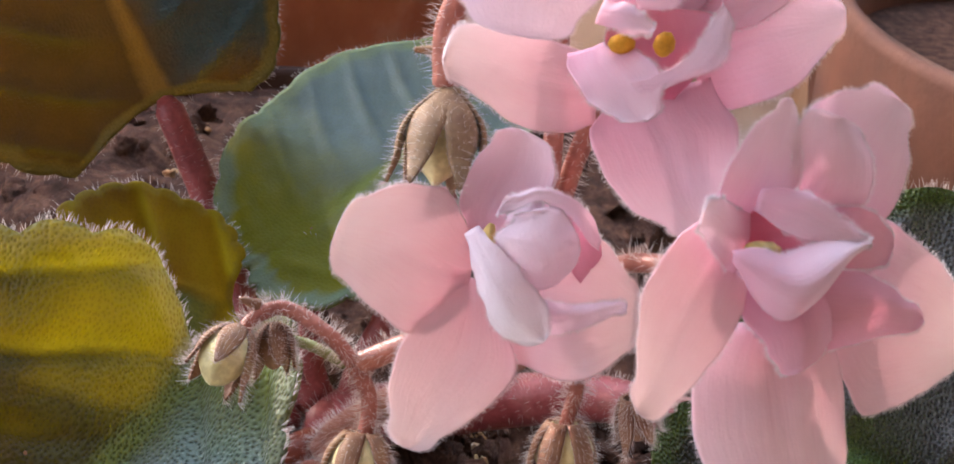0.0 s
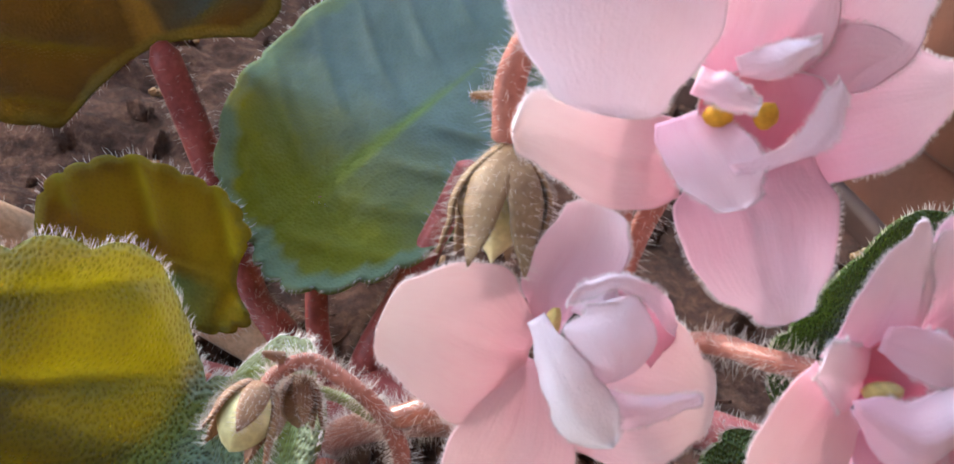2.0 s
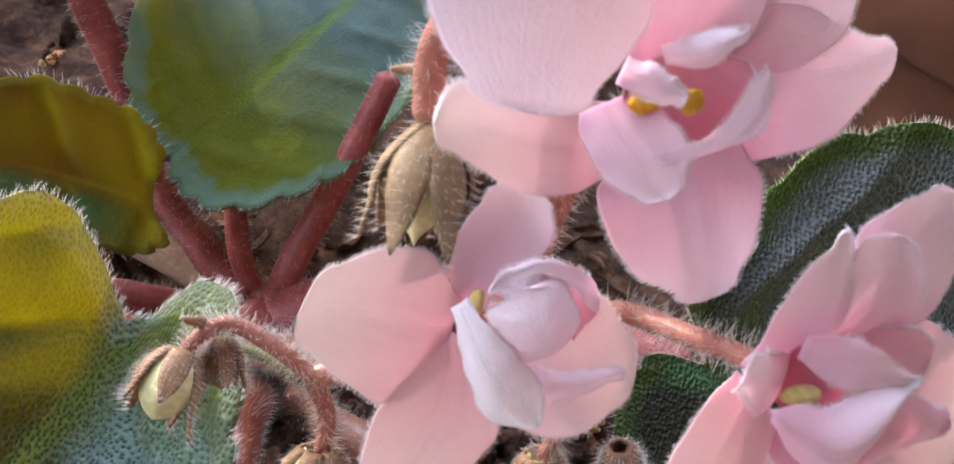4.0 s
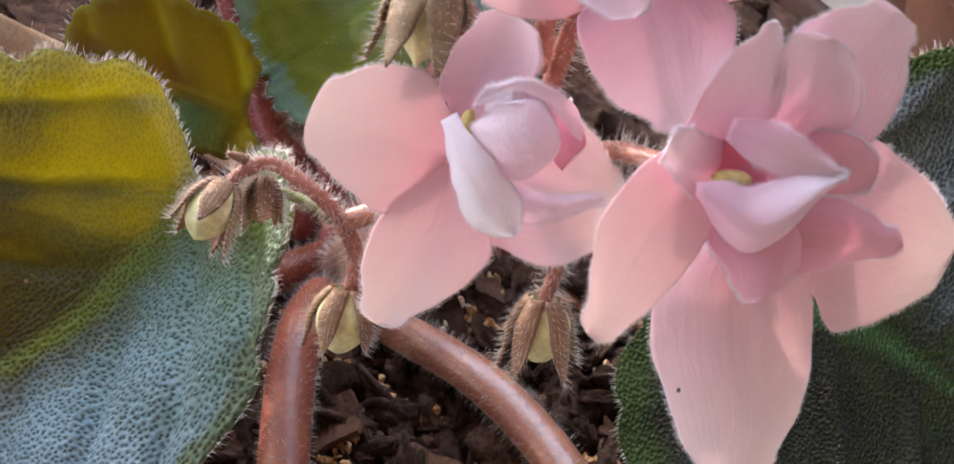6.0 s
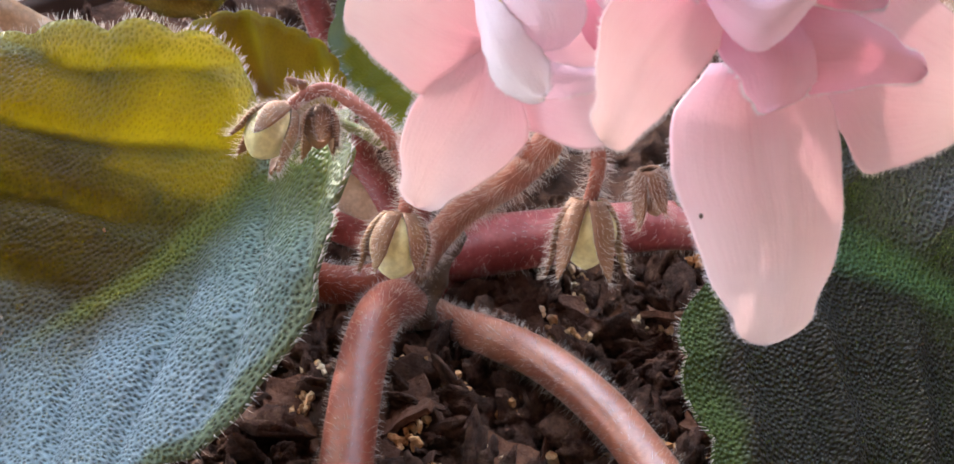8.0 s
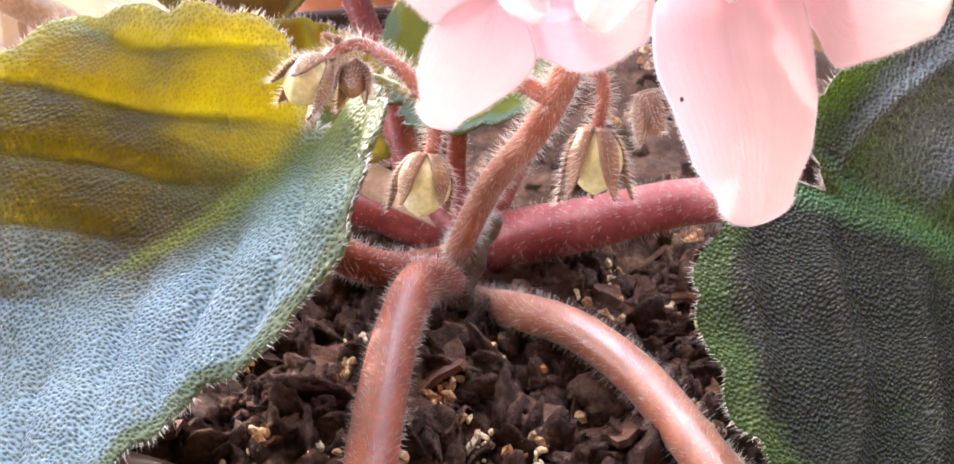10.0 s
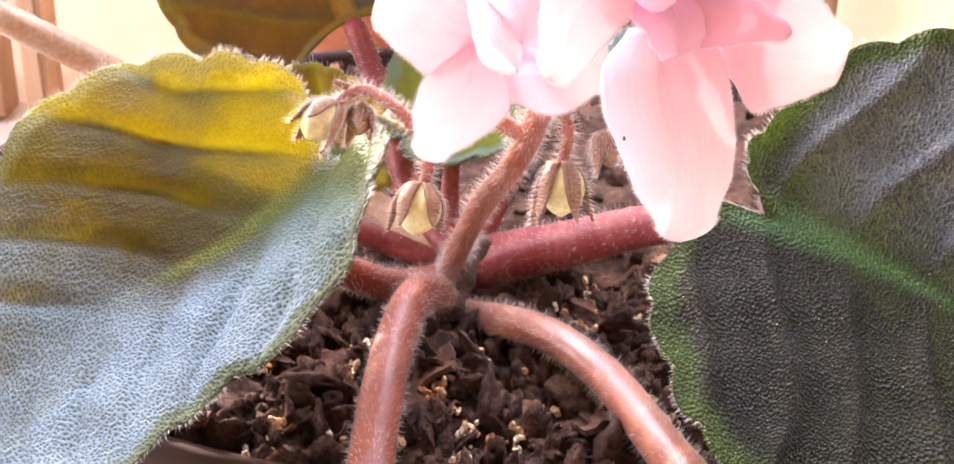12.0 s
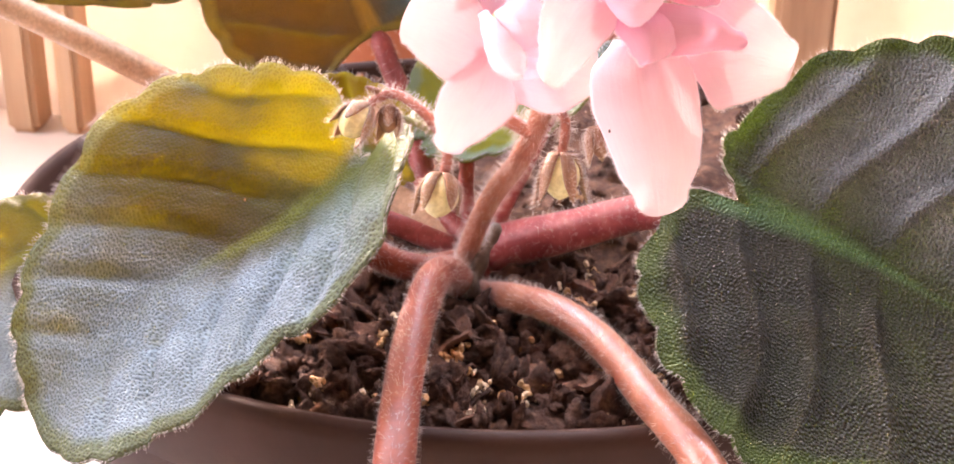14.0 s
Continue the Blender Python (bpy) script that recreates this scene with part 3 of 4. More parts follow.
part("body", lathe([(0.1, 0), (6.3, 0), (6.6, 0.3), (8.70, 11.6), (8.65, 11.8), (8.40, 11.9), (6.3, 0.6), (0.1, 0.5)]), PLASTIC, pot)
part("rim", lathe([(8.70, 11.7), (9.24, 11.72), (9.32, 11.8), (9.42, 12.95), (9.40, 13.12), (9.30, 13.22), (9.16, 13.2), (9.08, 13.05), (8.98, 11.9), (8.70, 11.7)]), PLASTIC, pot, "rounded moulded rim")

# soil
rnd = random.Random(4)
verts, nr_, ns_ = [], 60, 180
for i in range(nr_):
    for j in range(ns_):
        r, a = 9.0 * i / (nr_ - 1), 2 * math.pi * j / ns_
        x, y = POT[0] + r * math.cos(a), POT[1] + r * math.sin(a)
        h = 0.35 * (noise.noise((x * 0.8, y * 0.8, 0)) + 0.5 * noise.noise((x * 2.1, y * 2.1, 3)) + 0.35 * abs(noise.noise((x * 5, y * 5, 7))))
        verts.append(c(x, y, -0.25 + h * min(1, (9.2 - r) / 1.2)))
soil = tagged(part("potting_soil", mesh_of("soil", verts, grid_faces(nr_, ns_, True)), SOIL), "dark crumbly peat potting soil in the pot", "soil", kind="stuff")


def soil_z(x, y):
    h = 0.35 * (noise.noise((x * 0.8, y * 0.8, 0)) + 0.5 * noise.noise((x * 2.1, y * 2.1, 3)) + 0.35 * abs(noise.noise((x * 5, y * 5, 7))))
    r = math.hypot(x - POT[0], y - POT[1])
    return -0.25 + h * min(1, (9.2 - r) / 1.2)


def lumps(name, count, size0, size1, material, label, category, near=0.0, sub=2, flat=1.0, clump=1, rise=0.25):
    """Many rough crumbs strewn over the soil, joined."""
    verts, faces = [], []
    bm = bmesh.new()
    bmesh.ops.create_icosphere(bm, subdivisions=sub, radius=1.0)
    proto = [v.co.copy() for v in bm.verts]
    pf = [tuple(v.index for v in f.verts) for f in bm.faces]
    bm.free()
    for n in range(count):
        while True:
            if rnd.random() < near:
                x, y = rnd.uniform(-4.5, 3.5), rnd.uniform(-5.2, 1.5)
            else:
                x, y = POT[0] + rnd.uniform(-9, 9), POT[1] + rnd.uniform(-9, 9)
            if math.hypot(x - POT[0], y - POT[1]) < 8.85:
                break
        if n % clump:
            x, y = last[0] + rnd.gauss(0, 0.10), last[1] + rnd.gauss(0, 0.07)
        else:
            last = (x, y)
        s = rnd.uniform(size0, size1) * rnd.uniform(0.6, 1.0)
        rot = Euler((rnd.uniform(0, 6), rnd.uniform(0, 6), rnd.uniform(0, 6))).to_matrix()
        st = Vector((rnd.uniform(0.7, 1.5), rnd.uniform(0.6, 1.1), rnd.uniform(0.4, 0.8) * flat))
        off = rnd.uniform(0, 50)
        o = Vector((x, y, soil_z(x, y) + s * rise))
        k = len(verts)
        for p in proto:
            q = p * (1 + 0.55 * noise.noise(p * 1.7 + Vector((off, 0, 0))) + 0.25 * noise.noise(p * 4.1 + Vector((0, off, 0))))
            q = rot @ Vector((q.x * st.x, q.y * st.y, q.z * st.z)) * s
            verts.append((o + q) * CM)
        faces += [tuple(k + i for i in f) for f in pf]
    return tagged(part(name, mesh_of(name, verts, faces, sub > 1), material), label, category, kind="stuff")


lumps("soil_crumbs", 1100, 0.08, 0.42, SOIL, "dark damp crumbs of peat", "soil", 0.75, sub=3, flat=0.55)
lumps("soil_crumbs", 2600, 0.02, 0.09, SOIL, "fine dark crumbs of peat", "soil", 0.8, sub=1, clump=5, rise=1.2)
lumps("perlite_grains", 1300, 0.035, 0.095, PERLITE, "pale tan mineral grains in clusters on the soil", "grains", 0.85, sub=1, clump=12, rise=2.6)

# bark chips and fibres
for n in range(215):
    x, y = rnd.uniform(-5.0, 4.8), rnd.uniform(-4.4, 3.0)
    if math.hypot(x - POT[0], y - POT[1]) > 8.4:
        continue
    bm = bmesh.new()
    ln, wd, th = (rnd.uniform(0.12, 0.5), rnd.uniform(0.03, 0.15), rnd.uniform(0.03, 0.08)) if n % 5 else (rnd.uniform(0.35, 0.9), rnd.uniform(0.2, 0.42), 0.08)
    bmesh.ops.create_grid(bm, x_segments=7, y_segments=4, size=1.0)
    off = rnd.uniform(0, 40)
    for v in bm.verts:
        v.co.x = v.co.x * ln * (1 + 0.25 * noise.noise((v.co.y * 2, off, 0)))
        v.co.y = v.co.y * wd * (1 + 0.35 * noise.noise((v.co.x * 3, off, 5)))
        v.co.z = 0.16 * noise.noise((v.co.x * 2.5, v.co.y * 4, off)) + 0.6 * v.co.y ** 2
        v.co *= CM
    geo = bmesh.ops.solidify(bm, geom=bm.faces[:], thickness=th * CM)
    ob = part("bark_chip", bm, BARK)
    ob.matrix_world = pose(x * CM, y * CM, (soil_z(x, y) + 0.08) * CM, rnd.uniform(-35, 35), rnd.uniform(-35, 35), rnd.uniform(0, 360))
    tagged(ob, "thin brown chip of bark lying on soil", "bark chip", "bark chips on the soil")

# ---- the violet ----
plant = tagged(new("african_violet"), "flowering african violet with pink double blooms, growing in dark soil", "potted plant")

# crown and leaf stalks
stalk("crown", [(-0.43, 1.02, -0.41), (-0.47, 0.81, 0.08), (-0.51, 0.60, 0.48)], 0.5, 0.3, STALK_RED, plant, hair=300, hair_len=0.18)
stalk("stump", [(-0.59, -0.45, -0.04), (-0.42, -0.20, 0.47), (-0.13, 0.13, 1.07)], 0.17, 0.10, STUMP, plant, "dry brown stump of a cut stalk", hair=80, gnarl=0.28)
stalk("petiole", [(-0.68, -0.10, -0.03), (-0.82, -0.62, 0.46), (-1.06, -1.34, 0.71), (-1.19, -2.34, 0.62), (-1.23, -3.74, 0.45), (-1.19, -5.24, 0.35), (-1.15, -6.53, -0.14), (-1.11, -7.71, -1.46)], 0.27, 0.28, STALK_PINK, plant, "thick pinkish red leaf stalk", 3080, 0.10, seed=3)
stalk("petiole", [(-0.39, 0.17, -0.23), (-0.16, -0.33, -0.04), (0.26, -0.96, 0.23), (0.91, -1.73, 0.41), (1.58, -2.70, 0.39), (2.20, -4.17, 0.33), (2.85, -5.54, 0.15), (3.52, -7.09, -0.79)], 0.22, 0.28, STALK_TAN, plant, "thick pale pink leaf stalk bending over the rim", 3080, 0.13, seed=4)
stalk("petiole", [(-0.48, 1.01, -0.01), (-0.11, 0.82, 0.33), (1.04, 0.27, 0.94), (2.25, -0.64, 1.70), (3.02, -1.51, 2.06), (3.39, -2.02, 2.35)], 0.48, 0.16, STALK_MAGENTA, plant, "thick pinkish red leaf stalk", 1980, 0.12, seed=5)
stalk("petiole", [(-0.56, 0.60, 0.13), (-1.49, -0.04, 0.28), (-2.20, -0.55, 0.84), (-2.42, -0.95, 1.75), (-2.22, -1.42, 2.62)], 0.26, 0.22, STALK_PINK, plant, "pinkish orange leaf stalk", 1540, 0.12, seed=6)
stalk("petiole", [(-0.28, 1.01, 0.19), (-0.14, 1.11, 0.85), (0.25, 1.42, 1.65), (0.65, 1.72, 2.49), (0.90, 1.92, 3.09)], 0.19, 0.15, STALK_RED, plant, "bright red leaf stalk", 330, 0.1, seed=7)
stalk("petiole", [(-0.70, 1.39, 0.20), (-2.54, 2.29, 0.83), (-4.76, 2.67, 1.70), (-6.55, 2.66, 2.67), (-9.02, 2.11, 4.08), (-10.89, 1.70, 4.94), (-12.81, 2.00, 5.21), (-13.76, 2.96, 4.73)], 0.26, 0.24, STALK_PALE, plant, "long pale tan leaf stalk", 880, 0.1, seed=17)
stalk("petiole", [(-0.88, 0.98, 0.19), (-2.67, 0.78, 0.90), (-4.86, 0.68, 0.72), (-7.60, 0.24, 0.53)], 0.2, 0.18, STALK_RED, plant, "dark red leaf stalk", 660, 0.1, seed=10)
stalk("petiole", [(-0.58, 1.10, 0.29), (-1.13, 1.76, 0.59), (-1.50, 2.30, 0.83), (-1.93, 3.30, 1.78), (-2.66, 4.29, 3.16)], 0.26, 0.20, STALK_RED, plant, "dark red leaf stalk", 1100, 0.1, seed=8)
stalk("petiole", [(-0.48, 1.10, 0.29), (-0.75, 1.45, 1.00), (-0.72, 2.46, 2.18)], 0.15, 0.13, STALK_RED, plant, "dark red leaf stalk", 300, 0.1, seed=9)

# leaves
leaf(plant, LEAF_SILVER, [(-2.2, -1.45, 2.72), (-3.2, -2.6, 2.08), (-4.45, -3.52, 1.57), (-5.4, -4.7, 0.95), (-5.95, -6.0, 0.32)], (-0.20, 0.66, 0.72), (0.66, -0.75, -0.02), 2.95, 2.75, "large green leaf with a painted silvery sheen and a sunlit yellow upper half", root=((-0.12, 0.45, 0.90), (0.46, -0.76, 0.50)), curl=0.48, xc=0.42, droop_b=0.10, scallops=13, ripple=0.048, quilt=0.13, flat_a=1.0, spacing=1.15, rake=1.1, calm=0.85,
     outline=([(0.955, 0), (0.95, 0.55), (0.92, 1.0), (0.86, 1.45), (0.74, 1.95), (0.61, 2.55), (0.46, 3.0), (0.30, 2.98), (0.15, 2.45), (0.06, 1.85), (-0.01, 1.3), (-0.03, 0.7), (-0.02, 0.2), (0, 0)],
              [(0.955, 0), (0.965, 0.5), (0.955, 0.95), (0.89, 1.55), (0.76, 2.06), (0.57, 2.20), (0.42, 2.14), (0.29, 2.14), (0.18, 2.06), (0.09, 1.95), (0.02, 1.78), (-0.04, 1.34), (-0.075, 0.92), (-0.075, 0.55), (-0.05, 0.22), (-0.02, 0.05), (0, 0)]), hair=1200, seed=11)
leaf(plant, LEAF_DARK, [(3.45, -2.19, 2.55), (4.89, -2.60, 2.10), (6.21, -3.39, 1.61), (7.91, -4.49, 0.72)], (0.05, 0.54, 0.80), (-0.46, -0.73, -0.38), 3.95, 3.85, "large dark green leaf with a painted grey sheen and a bright green vein", scallops=10, ripple=0.03, quilt=0.17, spacing=1.25,
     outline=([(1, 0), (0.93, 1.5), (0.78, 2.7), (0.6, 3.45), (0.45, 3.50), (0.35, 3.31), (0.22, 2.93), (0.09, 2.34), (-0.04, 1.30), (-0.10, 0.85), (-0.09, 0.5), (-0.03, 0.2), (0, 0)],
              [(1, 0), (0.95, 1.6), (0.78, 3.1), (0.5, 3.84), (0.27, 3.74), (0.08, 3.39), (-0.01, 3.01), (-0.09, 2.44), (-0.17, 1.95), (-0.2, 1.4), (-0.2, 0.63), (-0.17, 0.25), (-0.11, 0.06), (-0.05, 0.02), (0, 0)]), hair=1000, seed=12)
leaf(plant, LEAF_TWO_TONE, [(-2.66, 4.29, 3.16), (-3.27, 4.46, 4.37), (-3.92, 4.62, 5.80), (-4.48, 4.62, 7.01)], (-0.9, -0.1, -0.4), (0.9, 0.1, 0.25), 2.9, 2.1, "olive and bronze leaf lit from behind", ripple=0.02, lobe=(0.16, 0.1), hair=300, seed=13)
leaf(plant, LEAF_BLUE, [(-0.72, 2.50, 2.25), (0.45, 3.42, 2.76), (1.62, 4.33, 3.27), (2.85, 5.30, 3.80)], (-0.65, 0.75, 0.11), (0.65, -0.75, -0.11), 2.3, 1.6, "blue-green scalloped leaf with shine-through yellow painted at its base", root=((-0.60, 0.66, 0.36), None), ripple=0.03, scallops=12, quilt=0.045, spacing=0.8,
     outline=([(1, 0), (0.88, 1.1), (0.72, 1.85), (0.58, 2.2), (0.42, 2.28), (0.23, 2.17), (0.07, 1.87), (-0.08, 1.42), (-0.19, 0.95), (-0.25, 0.55), (-0.26, 0.25), (-0.23, 0)],
              [(1, 0), (0.86, 0.7), (0.65, 1.05), (0.465, 1.25), (0.28, 1.5), (0.12, 1.6), (0.0, 1.58), (-0.10, 1.46), (-0.19, 1.20), (-0.26, 0.85), (-0.29, 0.50), (-0.28, 0.22), (-0.23, 0)]), hair=400, seed=14)
leaf(plant, LEAF_YOUNG, [(-1.77, 1.10, 1.92), (-2.45, 1.25, 2.08), (-3.15, 1.42, 2.22), (-3.95, 1.6, 2.30)], (-0.10, 0.28, 0.95), (0.06, -0.72, -0.68), 1.05, 0.72, "small folded leaf, bronze above, shine-through yellow painted at its base, pale green below", lobe=(0.10, 0.14), hair=160, seed=15)
leaf(plant, LEAF_SILVER, [(-7.55, 0.24, 0.53), (-8.41, -0.60, 0.25), (-9.37, -1.54, -0.18), (-10.21, -2.77, -0.80)], (-0.42, 0.47, 0.40), (0.60, -0.66, -0.42), 1.4, 2.7, "green leaf with a painted silvery sheen, behind the largest one", lobe=(0.1, 0.1), hair=300, seed=16)
# Out of view; added to cast the shadow edge on the largest leaf.
leaf(plant, LEAF_BRONZE, [(-13.77, 3.06, 4.64), (-11.57, 3.27, 4.92), (-9.39, 3.68, 4.76), (-6.0, 4.12, 4.12)], (0.00, 0.08, 0.99), (-0.00, -0.08, -0.99), 0.85, 1.15, "unseen bronze leaf added at the long stalk's end to shade the largest leaf", lobe=(0.1, 0.1), hair=100, seed=18)

# flower stalks
stalk("peduncle", [(-0.62, 0.14, 0.37), (-0.53, -0.26, 0.93), (-0.18, -1.36, 2.13), (0.28, -2.60, 3.27), (0.55, -3.50, 4.25), (0.55, -3.65, 4.90)], 0.19, 0.13, STALK_TAN, plant, "hairy pale orange flower stalk", 2600, 0.15, seed=21)
stalk("peduncle", [(0.45, -3.3, 3.85), (-0.2, -3.2, 4.1), (-0.85, -3.05, 3.75)], 0.10, 0.10, STALK_TAN, plant, "hairy flower stalk", 550, 0.15, seed=22)
stalk("pedicel", [(-0.85, -3.05, 3.75), (-1.1, -3.05, 4.05), (-1.48, -2.85, 4.2), (-1.75, -2.9, 4.12), (-1.87, -3.02, 4.0)], 0.075, 0.06, STALK_BROWN, plant, "arched hairy bud stalk", 770, 0.14, seed=23)
stalk("pedicel", [(-0.85, -3.05, 3.75), (-0.72, -3.25, 3.5), (-0.76, -3.42, 3.2)], 0.08, 0.07, STALK_BROWN, plant, "hairy bud stalk", 440, 0.14, seed=24)
stalk("pedicel", [(0.6, -3.9, 4.55), (0.85, -4.05, 4.3), (0.82, -4.1, 3.8)], 0.07, 0.06, STALK_BROWN, plant, "hairy bud stalk", 440, 0.14, seed=25)
stalk("pedicel", [(0.5, -3.8, 4.4), (1.04, -3.83, 5.2), (1.4, -4.45, 5.6), (1.6, -4.9, 5.85)], 0.08, 0.08, STALK_BROWN, plant, "hairy brownish flower stalk", 660, 0.15, seed=26)
stalk("pedicel", [(0.5, -3.8, 4.4), (0.2, -3.5, 4.9), (0.05, -3.65, 5.3)], 0.08, 0.09, STALK_BROWN, plant, "hairy flower stalk", 330, 0.12, seed=27)
stalk("pedicel", [(0.5, -3.8, 4.4), (0.75, -3.2, 5.6), (0.95, -3.4, 6.85)], 0.08, 0.09, STALK_BROWN, plant, "hairy flower stalk", 550, 0.12, seed=28)
stalk("pedicel", [(0.6, -3.3, 5.6), (0.5, -2.9, 7.2), (-0.02, -2.85, 7.5), (-0.34, -2.92, 6.95), (-0.33, -3.08, 6.40)], 0.08, 0.12, STALK_BROWN, plant, "hairy bent bud stalk", 770, 0.13, seed=29)



def bud(top, axis, length, radius, sepals=5, open_=0.15, seed=1, body=BUD, sepal_w=0.46, reach=1.0, cone=0.6, husk=SEPAL):
    """A hanging bud: cream corolla, pointed hairy sepals round it."""
    rnd = random.Random(seed)
    ax = Vector(axis).normalized()
    a = ax.orthogonal().normalized()
    b = ax.cross(a)
    o = c(*top)
    n, s = 16, 18
    verts = []
    for i in range(n):
        u = i / (n - 1)
        r = radius * CM * (math.sin(math.pi * (0.08 + 0.92 * u)) ** (cone + 0.02) if u < 0.999 else 0.02)
        for j in range(s):
            w = 2 * math.pi * j / s
            rr = r * (0.94 + 0.08 * math.sin(5 * w + 1.5 * u))
            verts.append(o + ax * (u * length * CM) + (a * math.cos(w) + b * math.sin(w)) * rr)
    ob = part("bud", mesh_of("bud", verts, grid_faces(n, s, True)), body, plant, "closed cream bud in brown hairy sepals" if body is BUD else "small brown bud in hairy sepals")
    for q in range(sepals):
        w = 2 * math.pi * q / sepals + rnd.uniform(-0.2, 0.2)
        d = a * math.cos(w) + b * math.sin(w)
        bend = open_ + rnd.uniform(-0.08, 0.12)
        m_, k_ = 14, 7
        sv, roots = [], []
        side = ax.cross(d)
        ln = length * reach * rnd.uniform(0.8, 1.15)
        for i in range(m_):
            u = i / (m_ - 1)
            out = radius * 1.07 * math.sin(math.pi * min(0.62, 0.10 + 0.75 * u)) ** cone + bend * max(0, u - 0.5) * ln
            wid = radius * sepal_w * math.sin(math.pi * (0.22 + 0.78 * u)) ** 0.9
            for j in range(k_):
                v = 2 * j / (k_ - 1) - 1
                p = o + (ax * (u * ln) + d * (out - 0.22 * radius * v * v * (1 - u)) + side * (v * wid)) * CM
                sv.append(p)
                for _ in range(2):
                    roots.append((p, d + side * v * 0.7 + ax * rnd.uniform(-0.1, 0.7), CM * rnd.uniform(0.05, 0.15)))
        sp = part("sepal", mesh_of("sepal", sv, grid_faces(m_, k_)), husk, ob, "narrow brown hairy sepal" if q == 0 else "")
        sol = sp.modifiers.new("thickness", "SOLIDIFY")
        sol.thickness, sol.offset = 0.00025, 1.0
        tagged(part("down", hairs_mesh("down", roots, 0.000017), HAIR, sp), kind="stuff")
    return ob


bud((-1.87, -2.98, 4.03), (-0.45, -0.75, -0.48), 0.55, 0.225, open_=0.16, seed=31, sepal_w=0.42)
bud((-0.78, -3.40, 3.25), (-0.1, -0.5, -0.85), 0.60, 0.28, open_=0.08, seed=32, sepal_w=0.34)
bud((0.82, -4.08, 3.86), (0.0, -0.35, -0.9), 0.60, 0.26, open_=0.2, seed=33, sepal_w=0.36)
bud((-0.31, -3.10, 6.40), (-0.16, -0.60, -0.66), 0.84, 0.31, sepals=6, open_=0.20, seed=34, sepal_w=0.45, reach=1.02, cone=1.3, husk=SEPAL_OLIVE)
bud((-1.55, -2.80, 3.98), (-0.05, -0.75, -0.62), 0.40, 0.15, open_=0.12, seed=36, body=SEPAL)
stalk("pedicel", [(-0.92, -3.02, 3.72), (-1.2, -2.85, 3.80), (-1.50, -2.78, 3.86)], 0.05, 0.05, STALK_GREEN, plant, "thin green bud stalk", 120, 0.1, seed=30)
for at, way, ln in (((-1.70, -2.84, 4.22), (-0.8, -0.1, 0.35), 0.22), ((-0.30, -2.78, 6.62), (-0.95, -0.1, 0.05), 0.3)):
    stalk("bract", [at, tuple(a + w * ln * 0.6 for a, w in zip(at, way)), tuple(a + w * ln for a, w in zip(at, way))], 0.055, 0.02, SEPAL, plant, "small brown bract on a stalk", 40, 0.08, seed=33)
bud((1.22, -4.42, 4.35), (0.25, -0.2, -0.9), 0.40, 0.14, open_=0.25, seed=35, body=SEPAL)


def flower(label):
    ob = new("flower")
    ob.parent = plant
    return tagged(ob, label)


def throat(parent, at, r):
    bm = bmesh.new()
    bmesh.ops.create_uvsphere(bm, u_segments=14, v_segments=10, radius=r * CM)
    for v in bm.verts:
        v.co = v.co * (1 + 0.2 * noise.noise(v.co * 900)) + c(*at)
    for f in bm.faces:
        f.smooth = True
    return part("calyx", bm, SEPAL, parent, "green-brown calyx behind the petals")


def anther(parent, at, r, shape, tone=ANTHER):
    bm = bmesh.new()
    bmesh.ops.create_uvsphere(bm, u_segments=16, v_segments=12, radius=r * CM)
    for v in bm.verts:
        q = v.co.copy()
        v.co = Vector((q.x * shape[0], q.y * shape[1], q.z * shape[2])) * (1 + 0.12 * noise.noise(q * 2500)) + c(*at)
    for f in bm.faces:
        f.smooth = True
    return part("anther", bm, tone, parent, "two-lobed golden yellow anther" if tone is ANTHER else "pale yellow anther")


# the middle bloom
f = flower("peach-pink double bloom, turned towards the viewer")
throat(f, (0.05, -3.60, 5.28), 0.15)
petal(f, PEACH, (-0.13, -3.90, 5.15), (-1.26, -3.97, 5.48), (0.16, -0.92, 0.35), (-0.17, -0.38, -0.53, -0.46, -0.35, -0.23), (0.26, 0.39, 0.61, 0.60, 0.53, 0.39), 0.08, 0.1)
petal(f, PEACH, (-0.08, -3.90, 5.13), (-0.64, -4.60, 4.01), (0.05, -0.86, 0.51), (-0.13, -0.32, -0.55, -0.52, -0.37, -0.21), (0.22, 0.23, 0.34, 0.37, 0.32, 0.20), 0.08, 0.1)
petal(f, PEACH, (0.14, -4.00, 4.90), (1.25, -4.18, 5.00), (-0.18, -0.91, 0.39), (-0.49, -0.57, -0.70, -0.69, -0.54, -0.30), (0.42, 0.42, 0.51, 0.53, 0.44, 0.30), 0.08, 0.1)
petal(f, PINK, (-0.05, -3.81, 5.34), (0.17, -3.61, 6.32), (-0.04, -0.98, 0.21), (-0.15, -0.16, -0.32, -0.33, -0.29, -0.20), (0.13, 0.13, 0.20, 0.31, 0.35, 0.28), 0.08, 0.3)
petal(f, MAUVE, (0.81, -4.04, 5.32), (0.23, -4.01, 5.89), (0.18, -0.96, 0.23), (-0.14, -0.14, -0.09, -0.03, -0.03, -0.02), (0.13, 0.18, 0.21, 0.19, 0.14, 0.06), 0.08, 0.1)
